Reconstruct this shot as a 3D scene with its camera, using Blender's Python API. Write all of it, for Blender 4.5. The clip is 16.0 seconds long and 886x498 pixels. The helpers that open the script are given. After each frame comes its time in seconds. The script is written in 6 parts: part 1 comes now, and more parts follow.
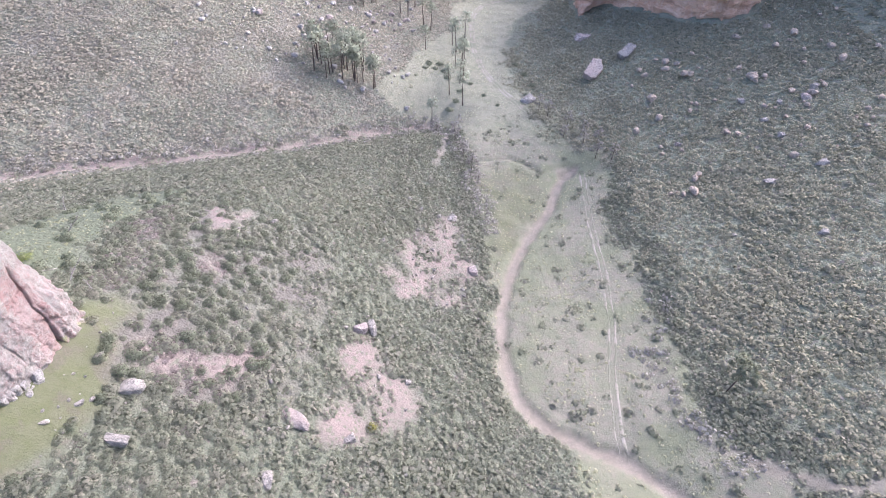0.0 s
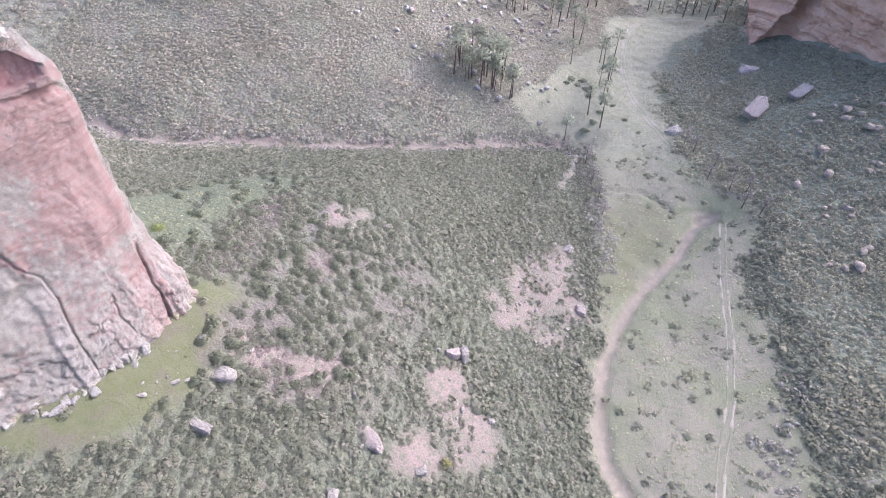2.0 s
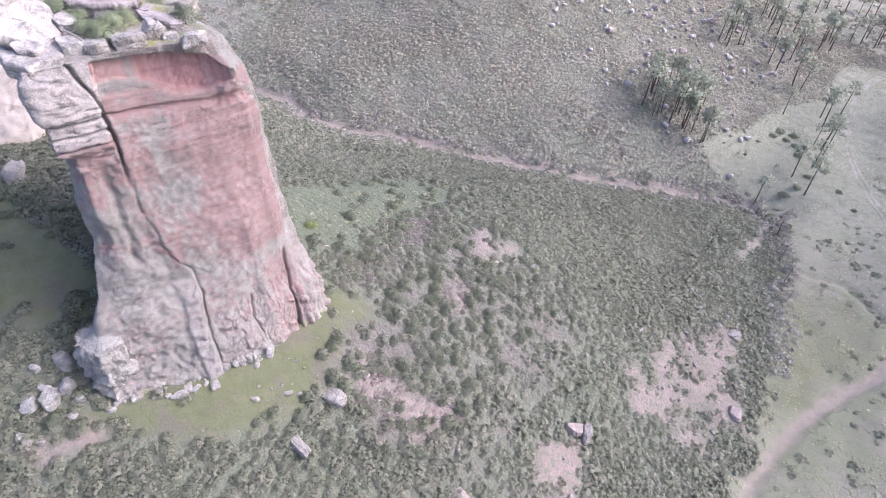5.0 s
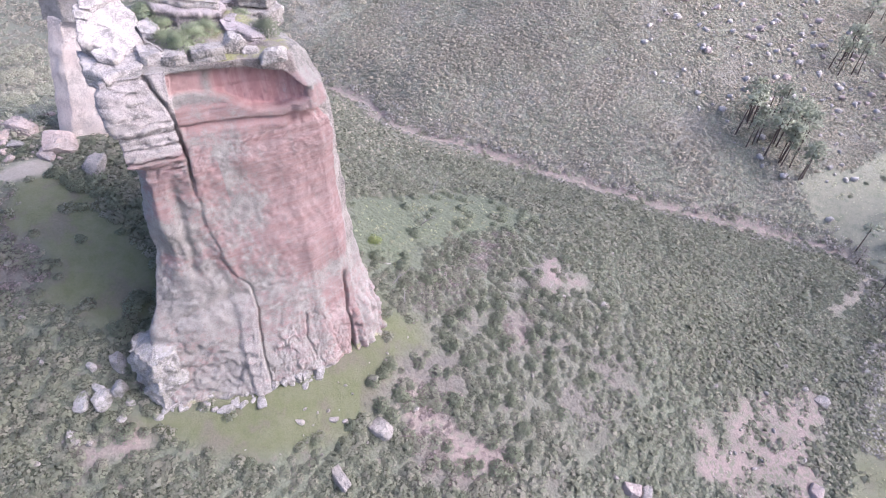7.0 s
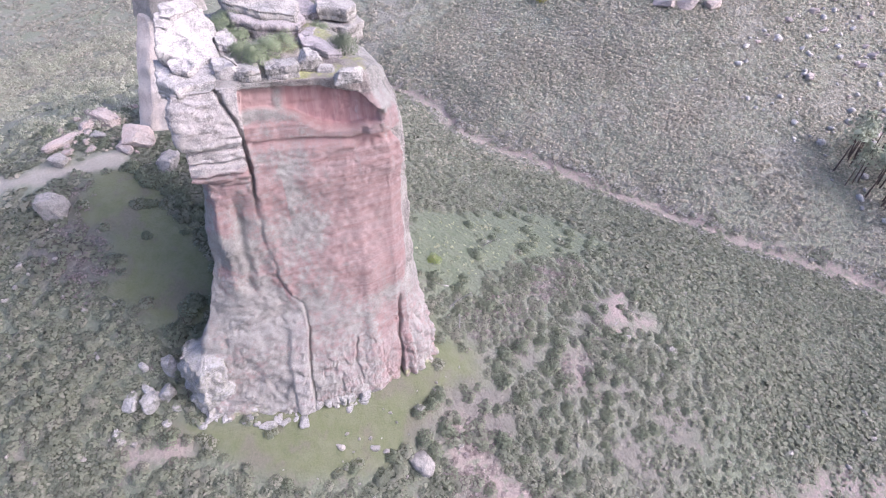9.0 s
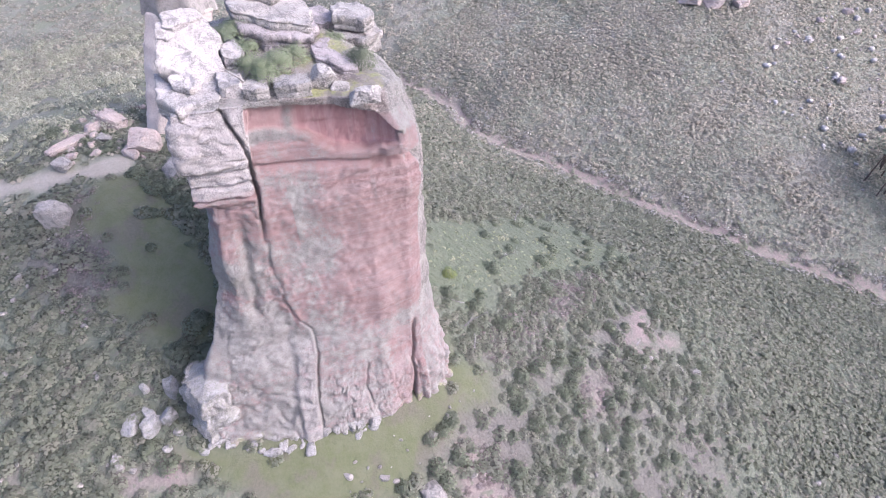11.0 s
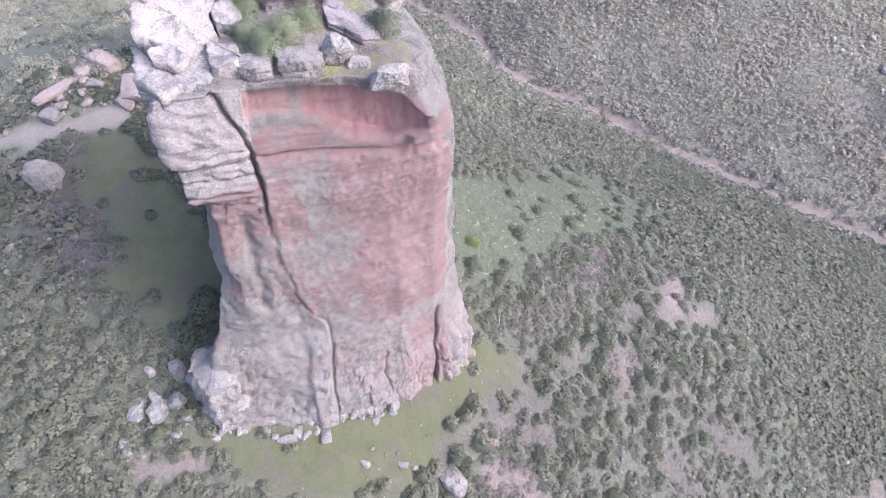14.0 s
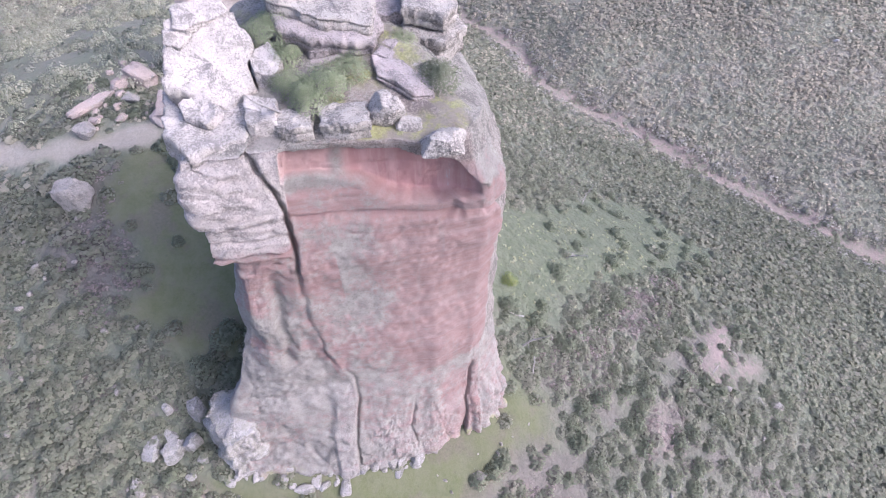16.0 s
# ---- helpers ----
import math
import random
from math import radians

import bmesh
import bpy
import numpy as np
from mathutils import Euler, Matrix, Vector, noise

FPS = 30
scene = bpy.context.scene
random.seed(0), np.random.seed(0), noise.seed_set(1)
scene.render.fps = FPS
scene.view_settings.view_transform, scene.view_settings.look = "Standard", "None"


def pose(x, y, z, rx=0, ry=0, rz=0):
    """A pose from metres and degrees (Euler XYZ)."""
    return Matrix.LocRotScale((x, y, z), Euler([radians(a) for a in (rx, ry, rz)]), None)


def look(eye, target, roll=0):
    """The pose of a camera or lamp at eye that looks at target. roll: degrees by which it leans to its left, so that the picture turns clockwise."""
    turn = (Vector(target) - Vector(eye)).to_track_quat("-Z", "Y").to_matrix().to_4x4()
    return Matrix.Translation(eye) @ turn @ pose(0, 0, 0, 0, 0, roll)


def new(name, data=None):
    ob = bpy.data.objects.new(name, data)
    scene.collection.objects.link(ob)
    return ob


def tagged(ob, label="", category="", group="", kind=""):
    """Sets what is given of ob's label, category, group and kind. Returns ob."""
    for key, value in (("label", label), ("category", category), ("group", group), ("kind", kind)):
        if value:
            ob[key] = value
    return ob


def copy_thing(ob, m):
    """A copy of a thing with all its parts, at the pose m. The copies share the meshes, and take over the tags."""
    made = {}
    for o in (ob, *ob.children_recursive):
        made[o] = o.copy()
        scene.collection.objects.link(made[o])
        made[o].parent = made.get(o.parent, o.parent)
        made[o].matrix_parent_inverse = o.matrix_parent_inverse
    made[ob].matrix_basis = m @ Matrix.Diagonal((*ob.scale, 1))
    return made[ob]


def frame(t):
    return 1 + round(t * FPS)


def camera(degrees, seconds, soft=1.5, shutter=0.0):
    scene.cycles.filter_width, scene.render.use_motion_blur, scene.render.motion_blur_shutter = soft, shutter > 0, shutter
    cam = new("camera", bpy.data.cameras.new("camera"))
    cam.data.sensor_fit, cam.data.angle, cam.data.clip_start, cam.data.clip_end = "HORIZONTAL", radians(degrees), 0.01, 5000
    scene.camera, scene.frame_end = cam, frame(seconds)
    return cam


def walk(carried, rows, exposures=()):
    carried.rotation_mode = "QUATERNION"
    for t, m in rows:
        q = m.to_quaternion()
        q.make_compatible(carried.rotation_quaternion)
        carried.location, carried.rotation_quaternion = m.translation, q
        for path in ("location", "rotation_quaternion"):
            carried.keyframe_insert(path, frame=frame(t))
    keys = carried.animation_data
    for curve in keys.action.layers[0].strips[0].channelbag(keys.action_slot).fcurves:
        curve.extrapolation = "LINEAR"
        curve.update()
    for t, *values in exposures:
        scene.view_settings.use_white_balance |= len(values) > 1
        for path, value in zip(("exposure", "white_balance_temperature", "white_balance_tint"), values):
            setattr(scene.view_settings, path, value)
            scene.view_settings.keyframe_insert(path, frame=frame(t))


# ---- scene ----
cam = camera(78.5, 16.0, soft=1.0)
EXPO, KELVIN, TINT = 1.66, 5500, 21
METRES, EYE, TILT, LEAN, TURN = 60.0, 95.0, -42.55, -0.44, 0.0
ROWS = [
    (0.0, 0.0, 0.0, 0.0, 0.0, 0.0, -0.0),
    (0.5, -0.0037, 0.0277, 0.0243, 2.87, -0.03, -2.57),
    (1.0, -0.0103, 0.0564, 0.051, 5.78, -0.21, -5.22),
    (1.5, -0.0212, 0.0835, 0.0734, 8.42, -0.45, -7.62),
    (2.0, -0.0342, 0.1113, 0.0992, 11.27, -0.89, -10.17),
    (2.5, -0.0492, 0.136, 0.122, 13.74, -1.34, -12.31),
    (3.0, -0.0674, 0.1615, 0.1453, 16.46, -1.95, -14.6),
    (3.5, -0.0867, 0.184, 0.1659, 19.16, -2.67, -16.82),
    (4.0, -0.1079, 0.2067, 0.1876, 22.11, -3.56, -19.11),
    (6.5, -0.2221, 0.295, 0.2697, 32.47, -7.5, -26.43),
    (7.0, -0.2452, 0.3095, 0.2814, 34.53, -8.4, -27.67),
    (7.5, -0.2664, 0.3216, 0.2921, 36.98, -9.57, -29.09),
    (8.0, -0.2878, 0.333, 0.3032, 39.71, -10.9, -30.55),
    (8.5, -0.3083, 0.3424, 0.313, 41.47, -11.78, -31.47),
    (9.0, -0.3306, 0.352, 0.3228, 42.41, -12.23, -31.97),
    (11.5, -0.4435, 0.3978, 0.3633, 44.58, -15.0, -32.97),
    (12.0, -0.4689, 0.4084, 0.3714, 44.8, -16.6, -33.09),
    (12.5, -0.4932, 0.4188, 0.3789, 45.03, -18.19, -33.21),
    (13.0, -0.5203, 0.4297, 0.387, 45.44, -19.99, -33.43),
    (13.5, -0.5454, 0.4396, 0.3949, 45.68, -21.57, -33.56),
    (14.0, -0.5749, 0.4507, 0.4026, 46.0, -22.95, -33.76),
    (14.5, -0.6032, 0.4597, 0.4108, 46.45, -23.15, -33.93),
    (15.0, -0.6305, 0.4672, 0.4184, 46.97, -23.39, -34.18),
    (15.5, -0.6612, 0.4748, 0.4261, 48.27, -24.09, -34.74),
    (16.0, -0.6886, 0.4799, 0.4316, 50.39, -25.31, -35.62),
]
walk(cam, [(t, pose(0, 0, EYE, TILT, LEAN, TURN) @ pose(METRES * x, METRES * y, METRES * z, 90 + pitch, roll, yaw)) for t, x, y, z, yaw, pitch, roll in ROWS], [(0.0, EXPO + 0.16, KELVIN + 230, TINT), (4.0, EXPO - 0.03, KELVIN + 160, TINT + 1), (9.0, EXPO - 0.06, KELVIN + 80, TINT + 2), (16.0, EXPO - 0.1, KELVIN + 30, TINT + 2)])

# ---- world, sun, exposure ----
SUN_WAY = Vector((0.82, 0.57, 0.82)).normalized()
world = bpy.data.worlds.new("sky")
scene.world = world
world.use_nodes = True
wn = world.node_tree.nodes
sky = wn.new("ShaderNodeTexSky")
sky.sky_type = "NISHITA"
sky.sun_disc = False
sky.sun_elevation = math.asin(SUN_WAY.z)
sky.sun_rotation = math.atan2(SUN_WAY.x, SUN_WAY.y)
sky.air_density, sky.dust_density = 0.8, 6.0
wn["Background"].inputs["Strength"].default_value = 0.15
world.node_tree.links.new(sky.outputs[0], wn["Background"].inputs["Color"])
sun_data = bpy.data.lights.new("sun", "SUN")
sun_data.energy, sun_data.angle, sun_data.color = 0.32, radians(5), (1.0, 0.965, 0.92)
sun = new("sun", sun_data)
sun.matrix_world = look((120, 90, 300), Vector((120, 90, 300)) - SUN_WAY)


# ---- small tools ----
def lattice(ix, iy, iz, seed):
    """A hash of whole numbers to 0..1."""
    with np.errstate(over="ignore"):
        h = (ix.astype(np.int64) * 73856093) ^ (iy.astype(np.int64) * 19349663) ^ (iz.astype(np.int64) * 83492791) ^ (seed * 2654435)
        h = (h ^ (h >> 13)) * 1274126177
        h = (h ^ (h >> 16)) & 0xFFFFFF
    return h / float(0xFFFFFF)


def vnoise(x, y, z=0.0, scale=1.0, seed=0):
    """Smooth value noise, -1..1, for arrays of places."""
    x, y, z = np.broadcast_arrays(np.asarray(x, float) / scale, np.asarray(y, float) / scale, np.asarray(z, float) / scale)
    ix, iy, iz = np.floor(x).astype(int), np.floor(y).astype(int), np.floor(z).astype(int)
    fx, fy, fz = x - ix, y - iy, z - iz
    fx, fy, fz = fx * fx * (3 - 2 * fx), fy * fy * (3 - 2 * fy), fz * fz * (3 - 2 * fz)
    out = 0.0
    for dx in (0, 1):
        for dy in (0, 1):
            for dz in (0, 1):
                w = (fx if dx else 1 - fx) * (fy if dy else 1 - fy) * (fz if dz else 1 - fz)
                out = out + w * lattice(ix + dx, iy + dy, iz + dz, seed)
    return out * 2 - 1


def fbm(x, y, z=0.0, scale=1.0, seed=0, octaves=3):
    out, a = 0.0, 1.0
    for k in range(octaves):
        out = out + a * vnoise(x, y, z, scale / 2 ** k, seed + 17 * k)
        a *= 0.5
    return out


def blocks(x, y, z, size, seed):
    """Broken blocks: a number of its own for the block at each place, and how far the place lies from the joint (0 at the joint)."""
    p = np.stack([np.asarray(v, float) / k for v, k in zip(np.broadcast_arrays(x, y, z), size)], -1)
    cell = np.floor(p).astype(int)
    near, second, own = np.full(p.shape[:-1], 9.0), np.full(p.shape[:-1], 9.0), np.zeros(p.shape[:-1])
    for a in (-1, 0, 1):
        for b in (-1, 0, 1):
            for c in (-1, 0, 1):
                i, j, k = cell[..., 0] + a, cell[..., 1] + b, cell[..., 2] + c
                heart = np.stack([i + lattice(i, j, k, seed), j + lattice(i, j, k, seed + 1), k + lattice(i, j, k, seed + 2)], -1)
                away = np.sqrt(((p - heart) ** 2).sum(-1))
                closer = away < near
                second = np.where(closer, near, np.minimum(second, away))
                own = np.where(closer, lattice(i, j, k, seed + 3), own)
                near = np.where(closer, away, near)
    return own, second - near


def smooth(a, b, v):
    u = np.clip((np.asarray(v, float) - a) / (b - a), 0, 1)
    return u * u * (3 - 2 * u)


def line_distance(x, y, line):
    """Distance of places to a line of points in plan."""
    best = np.full(np.shape(x), 1e9)
    for (ax, ay), (bx, by) in zip(line, line[1:]):
        u = np.clip(((x - ax) * (bx - ax) + (y - ay) * (by - ay)) / ((bx - ax) ** 2 + (by - ay) ** 2), 0, 1)
        best = np.minimum(best, np.hypot(x - ax - u * (bx - ax), y - ay - u * (by - ay)))
    return best


def inside(x, y, area):
    """Signed distance into an area given by its corners: positive inside."""
    d = line_distance(x, y, area + area[:1])
    odd = np.zeros(np.shape(x), bool)
    for (ax, ay), (bx, by) in zip(area, area[1:] + area[:1]):
        if ay == by:
            continue
        odd ^= ((ay > y) != (by > y)) & (x < (bx - ax) * (y - ay) / (by - ay) + ax)
    return np.where(odd, d, -d)


def mesh_from(name, verts, faces, material=None, smooth_faces=False):
    """A mesh from arrays; faces are rows of 3 or 4 vertex numbers."""
    verts, faces = np.asarray(verts, np.float32), np.asarray(faces, np.int32)
    me = bpy.data.meshes.new(name)
    me.vertices.add(len(verts))
    me.vertices.foreach_set("co", verts.ravel())
    n = faces.shape[1]
    me.loops.add(faces.size)
    me.loops.foreach_set("vertex_index", faces.ravel())
    me.polygons.add(len(faces))
    me.polygons.foreach_set("loop_start", np.arange(0, faces.size, n, dtype=np.int32))
    me.polygons.foreach_set("loop_total", np.full(len(faces), n, np.int32))
    me.update(calc_edges=True)
    if smooth_faces:
        me.polygons.foreach_set("use_smooth", np.ones(len(faces), bool))
    if material:
        me.materials.append(material)
    return me


def attribute(me, name, values):
    a = me.attributes.new(name, "FLOAT", "POINT")
    a.data.foreach_set("value", np.asarray(values, np.float32))


def part(name, me, parent, label=""):
    """A mesh as a part of a thing."""
    ob = new(name, me)
    ob.parent = parent
    return tagged(ob, label)


def rounded_shading(me, normals):
    a = me.attributes.new("custom_normal", "FLOAT_VECTOR", "POINT")
    a.data.foreach_set("vector", np.asarray(normals, np.float32).ravel())


def grid_faces(rows, cols, closed=False):
    r, c = np.meshgrid(np.arange(rows - 1), np.arange(cols if closed else cols - 1), indexing="ij")
    a, b = r * cols + c, r * cols + (c + 1) % cols
    return np.stack([a, b, b + cols, a + cols], -1).reshape(-1, 4)


# ---- the lie of the land ----
# Heights of the slopes, every 60 m: rows to the north, columns to the east, from (-320, -60).
LAND = np.array([
    [-6.5, 5.0, 16.2, 25.8, 14.4, -0.8, -13.2, -13.4, -6.7, 2.6],
    [-3.6, 7.4, 19.3, 41.5, 26.2, -5.1, -21.3, -15.2, -4.8, 6.5],
    [-0.1, 9.0, 20.0, 52.3, 54.5, -6.0, -29.8, -14.0, -1.1, 11.4],
    [2.8, 3.2, -2.9, -5.1, 9.6, -10.5, -31.5, -13.7, 1.8, 16.4],
    [12.9, 8.8, -0.9, -8.9, -16.1, -23.8, -32.9, -10.3, 7.4, 22.9],
    [31.2, 27.3, 23.3, 18.7, -2.2, -18.1, -27.8, -2.3, 14.7, 30.5],
    [50.4, 44.3, 37.4, 26.6, 4.6, -17.9, -29.4, -6.5, 14.5, 34.3],
    [66.8, 58.3, 48.4, 34.7, 13.5, -12.3, -27.0, -12.3, 10.7, 34.1],
    [81.2, 70.6, 57.9, 41.0, 19.0, -5.5, -20.5, -12.9, 7.3, 31.1],
])
# Finer corrections round the stack, every 30 m, from (-130, 0).
LAND_NEAR = np.array([
    [0.8, 0.5, 0.2, 0.5, 0.3, 0.1],
    [1.4, 0.6, -0.6, 1.9, 0.7, -0.0],
    [-1.3, -5.0, -5.6, -0.0, -0.2, -0.6],
    [-3.9, -11.2, -4.6, 3.1, -4.0, -2.4],
    [-4.0, -9.7, 1.2, 8.1, 0.1, -2.3],
    [1.5, -7.4, -2.2, 1.4, 2.3, 0.2],
])
GULLY = [(-300, 124), (-199, 147), (-186, 151.5), (-174, 153), (-162, 149), (-147, 151.5), (-128, 160.5), (-108, 168), (-96, 173.5), (-78, 180.7), (-60, 188.5), (-45, 198), (-25, 211), (-6, 219)]
CREEK = [(53, 180), (49, 176), (43.7, 168), (40.4, 156), (33, 145), (26, 131), (20.5, 115), (17.3, 100), (16.8, 90), (17.8, 81), (20, 71.5), (26, 66), (34.6, 61.5), (40.6, 59.6), (46, 56), (56, 47), (75, 30)]


RILL = [(12, 185), (17, 185.3), (28, 188), (35.8, 181.7), (39.6, 177), (46, 181.5), (51, 183)]


def rounded(line, times=2):
    for _ in range(times):
        out = [line[0]]
        for (ax, ay), (bx, by) in zip(line, line[1:]):
            out += [(ax * 0.75 + bx * 0.25, ay * 0.75 + by * 0.25), (ax * 0.25 + bx * 0.75, ay * 0.25 + by * 0.75)]
        line = out + [line[-1]]
    return line


CREEK_LINE, GULLY_LINE = rounded(CREEK), rounded(GULLY)


def spline(u):
    i = np.floor(u).astype(int)
    f = u - i
    return i, ((1 - f) ** 3 / 6, (3 * f ** 3 - 6 * f * f + 4) / 6, (-3 * f ** 3 + 3 * f * f + 3 * f + 1) / 6, f ** 3 / 6)


def lattice_height(grid, x, y, west, south, step):
    """Height of a smooth sheet over a lattice; a lattice padded with its own rim runs on level."""
    i, wx = spline((x - west) / step)
    j, wy = spline((y - south) / step)
    ny, nx = grid.shape
    z = 0.0
    for a in range(4):
        for b in range(4):
            z = z + wx[a] * wy[b] * grid[np.clip(j + b - 1, 0, ny - 1), np.clip(i + a - 1, 0, nx - 1)]
    return z


LAND_NEAR = np.pad(LAND_NEAR, 3)


def slopes(x, y):
    return lattice_height(LAND, x, y, -320, -60, 60) + lattice_height(LAND_NEAR, x, y, -220, -90, 30)


def ground(x, y):
    """Height of the ground."""
    x, y = np.asarray(x, float), np.asarray(y, float)
    dg, dc = line_distance(x, y, GULLY), line_distance(x, y, CREEK)
    z = slopes(x, y) - 8.8 * np.exp(-(dg / 16) ** 2) - 1.9 * np.exp(-(dc / 9) ** 2)
    rough = smooth(2, 8, np.minimum(line_distance(x, y, CREEK_LINE), line_distance(x, y, TRACK_LINE)))
    z = z + rough * (0.5 * vnoise(x, y, 0, 14, 3) + 0.28 * vnoise(x, y, 0, 5, 4) + 0.12 * vnoise(x, y, 0, 2.1, 5))
    bed = line_distance(x, y, CREEK_LINE) + 0.7 * vnoise(x, y, 0, 4, 6)
    z = z - 0.9 * (1 - smooth(1.6, 2.4, bed))
    head = np.hypot(x - 49.5, y - 178) + 1.0 * vnoise(x, y, 0, 4, 16)
    z = z - 0.8 * (1 - smooth(3.4, 4.6, head))
    rill = line_distance(x, y, RILL) + 0.3 * vnoise(x, y, 0, 3, 17)
    z = z - 0.8 * (1 - smooth(0.5, 1.5, rill))
    run = line_distance(x, y, GULLY_LINE) + 0.8 * vnoise(x, y, 0, 5, 7)
    return z - 0.6 * (1 - smooth(1.5, 2.8, run))


def on(x, y, lift=0.0):
    return Vector((x, y, float(ground(np.array([x]), np.array([y]))[0]) + lift))


TRACK = [(70, 30), (47, 52), (43, 60), (42.7, 64.6), (43.6, 74.6), (45.7, 84.6), (48.4, 96), (50.1, 108), (51.5, 124), (51.8, 140), (52.6, 156), (55.2, 177), (50, 200), (39.7, 219), (28, 243.5), (21.7, 260), (17.6, 282), (16.9, 310), (19.2, 339), (27, 354), (41, 362), (80, 366)]
TRACK_LINE = rounded(TRACK)
VALLEY = [(30, 40), (30, 60), (17, 72), (14, 81), (13.5, 100), (16.9, 112), (14.7, 125), (13.3, 144), (13.3, 183), (9, 206), (0, 218), (-12.8, 223), (-31, 228), (-22, 246), (-9, 284), (4, 306), (6, 345), (40, 372), (75, 362), (64.8, 351), (41.8, 328), (34.7, 285), (36, 250), (49.8, 220), (59.7, 199), (65.4, 186), (66, 169), (58, 148.5), (58.5, 134), (61.3, 116.5), (62.7, 103), (65, 91.5), (65.2, 78), (65, 66), (71, 57), (95, 30)]
MEADOW = [(-72, 24), (-69.4, 25.9), (-64, 28.8), (-59, 32.8), (-55, 38.7), (-54.2, 42.8), (-54, 48.8), (-55.3, 54), (-56.2, 59.4), (-55.3, 66.6), (-60.4, 68.6), (-63.7, 66.2), (-67.4, 67.4), (-72, 66), (-64, 58), (-64, 45), (-68, 32)]
VALLEY_GREEN = [(15, 122), (14, 150), (15, 178), (30, 180), (40, 172), (36, 156), (28, 140), (20, 122)]
SHADE_MEADOW = [(-117, 32), (-115, 36.3), (-106.6, 38.5), (-100, 39.3), (-93, 40), (-86, 42), (-80, 34), (-83, 28), (-89.7, 25), (-92.4, 23.6), (-96.2, 27.5), (-100.7, 28.4), (-107, 27), (-113.4, 28.6)]
CLEARING = [(-92, 78), (-95, 85), (-93.6, 92), (-98.5, 103), (-99, 115), (-92, 125.6), (-82, 127), (-74.6, 127), (-68.6, 112.5), (-70, 102), (-72, 94), (-71.4, 87), (-70, 78), (-70, 71), (-78, 69)]
BARE = [
    [(1, 149), (7.4, 141), (6.5, 132), (5.8, 117.5), (10, 116), (6, 109.5), (7, 102), (0, 97), (-1.6, 102), (-9.3, 98), (-13.5, 96), (-14, 102), (-8.6, 118), (-3.7, 130), (-3.3, 138.7)],
    [(-20.5, 72.3), (-17.2, 78.2), (-14.6, 73.8), (-14.6, 69.3), (-10.7, 73.5), (-6.4, 72), (-5, 66), (-7.5, 61), (-11.7, 59), (-13.6, 61.6), (-17, 58), (-17.6, 53), (-20.3, 51.3), (-20, 60), (-19.5, 65.4)],
    [(-54.9, 58.9), (-50, 65), (-44.6, 63.2), (-37.3, 63.8), (-35.5, 59.7), (-38.9, 55.7), (-44, 54), (-47.7, 53), (-51.9, 55.6)],
    [(-70, 108), (-64.5, 101), (-64, 97), (-69, 99)],
    [(-60.6, 108), (-57.5, 111.6), (-50.8, 103.7), (-51.8, 98.5), (-56.6, 102.6)],
    [(-53, 106.6), (-49.5, 112), (-47.8, 107.6), (-49.9, 103.5)],
    [(-53.4, 82.8), (-51, 88), (-46.8, 88), (-44, 83.6), (-47.5, 78.4)],
    [(-84.3, 6.8), (-83, 10.7), (-80.2, 12.9), (-77, 11.3), (-78.2, 7.6), (-79, 4.5)],
    [(-73, 18), (-70.3, 24), (-68.3, 24.5), (-67.8, 22.8), (-70.6, 17.7)],
]
HEATH = [
    [(-66, 72.7), (-66.6, 81), (-65.6, 86), (-71.6, 93.6), (-70.4, 101), (-64.5, 101), (-62.8, 94), (-62.6, 87.5), (-59.2, 81.3), (-62.6, 71)],
    [(-115.4, 24.2), (-113.4, 28.6), (-106, 26.7), (-100.7, 28.4), (-95.6, 26.9), (-95, 22.3), (-99.5, 20), (-105.3, 19), (-105.5, 23), (-111.5, 24.6)],
]
WASHES = [[(70, 57), (76, 53), (86, 49), (100, 50)], [(-6, 221), (2, 208), (2, 196), (-2, 178)]]
WEST_FLAT = [(-150, 2), (-129.7, 18.7), (-123.3, 26.6), (-122.5, 34), (-118.4, 37.3), (-112, 34), (-115.6, 31.6), (-118, 26.5), (-115.4, 24.2), (-116.5, 20), (-120.5, 17.5), (-140, 0)]
SAND_PATH = [(-150, -6), (-135, 8), (-124.8, 18), (-122.2, 22.8), (-119.9, 27.6), (-118.6, 34)]


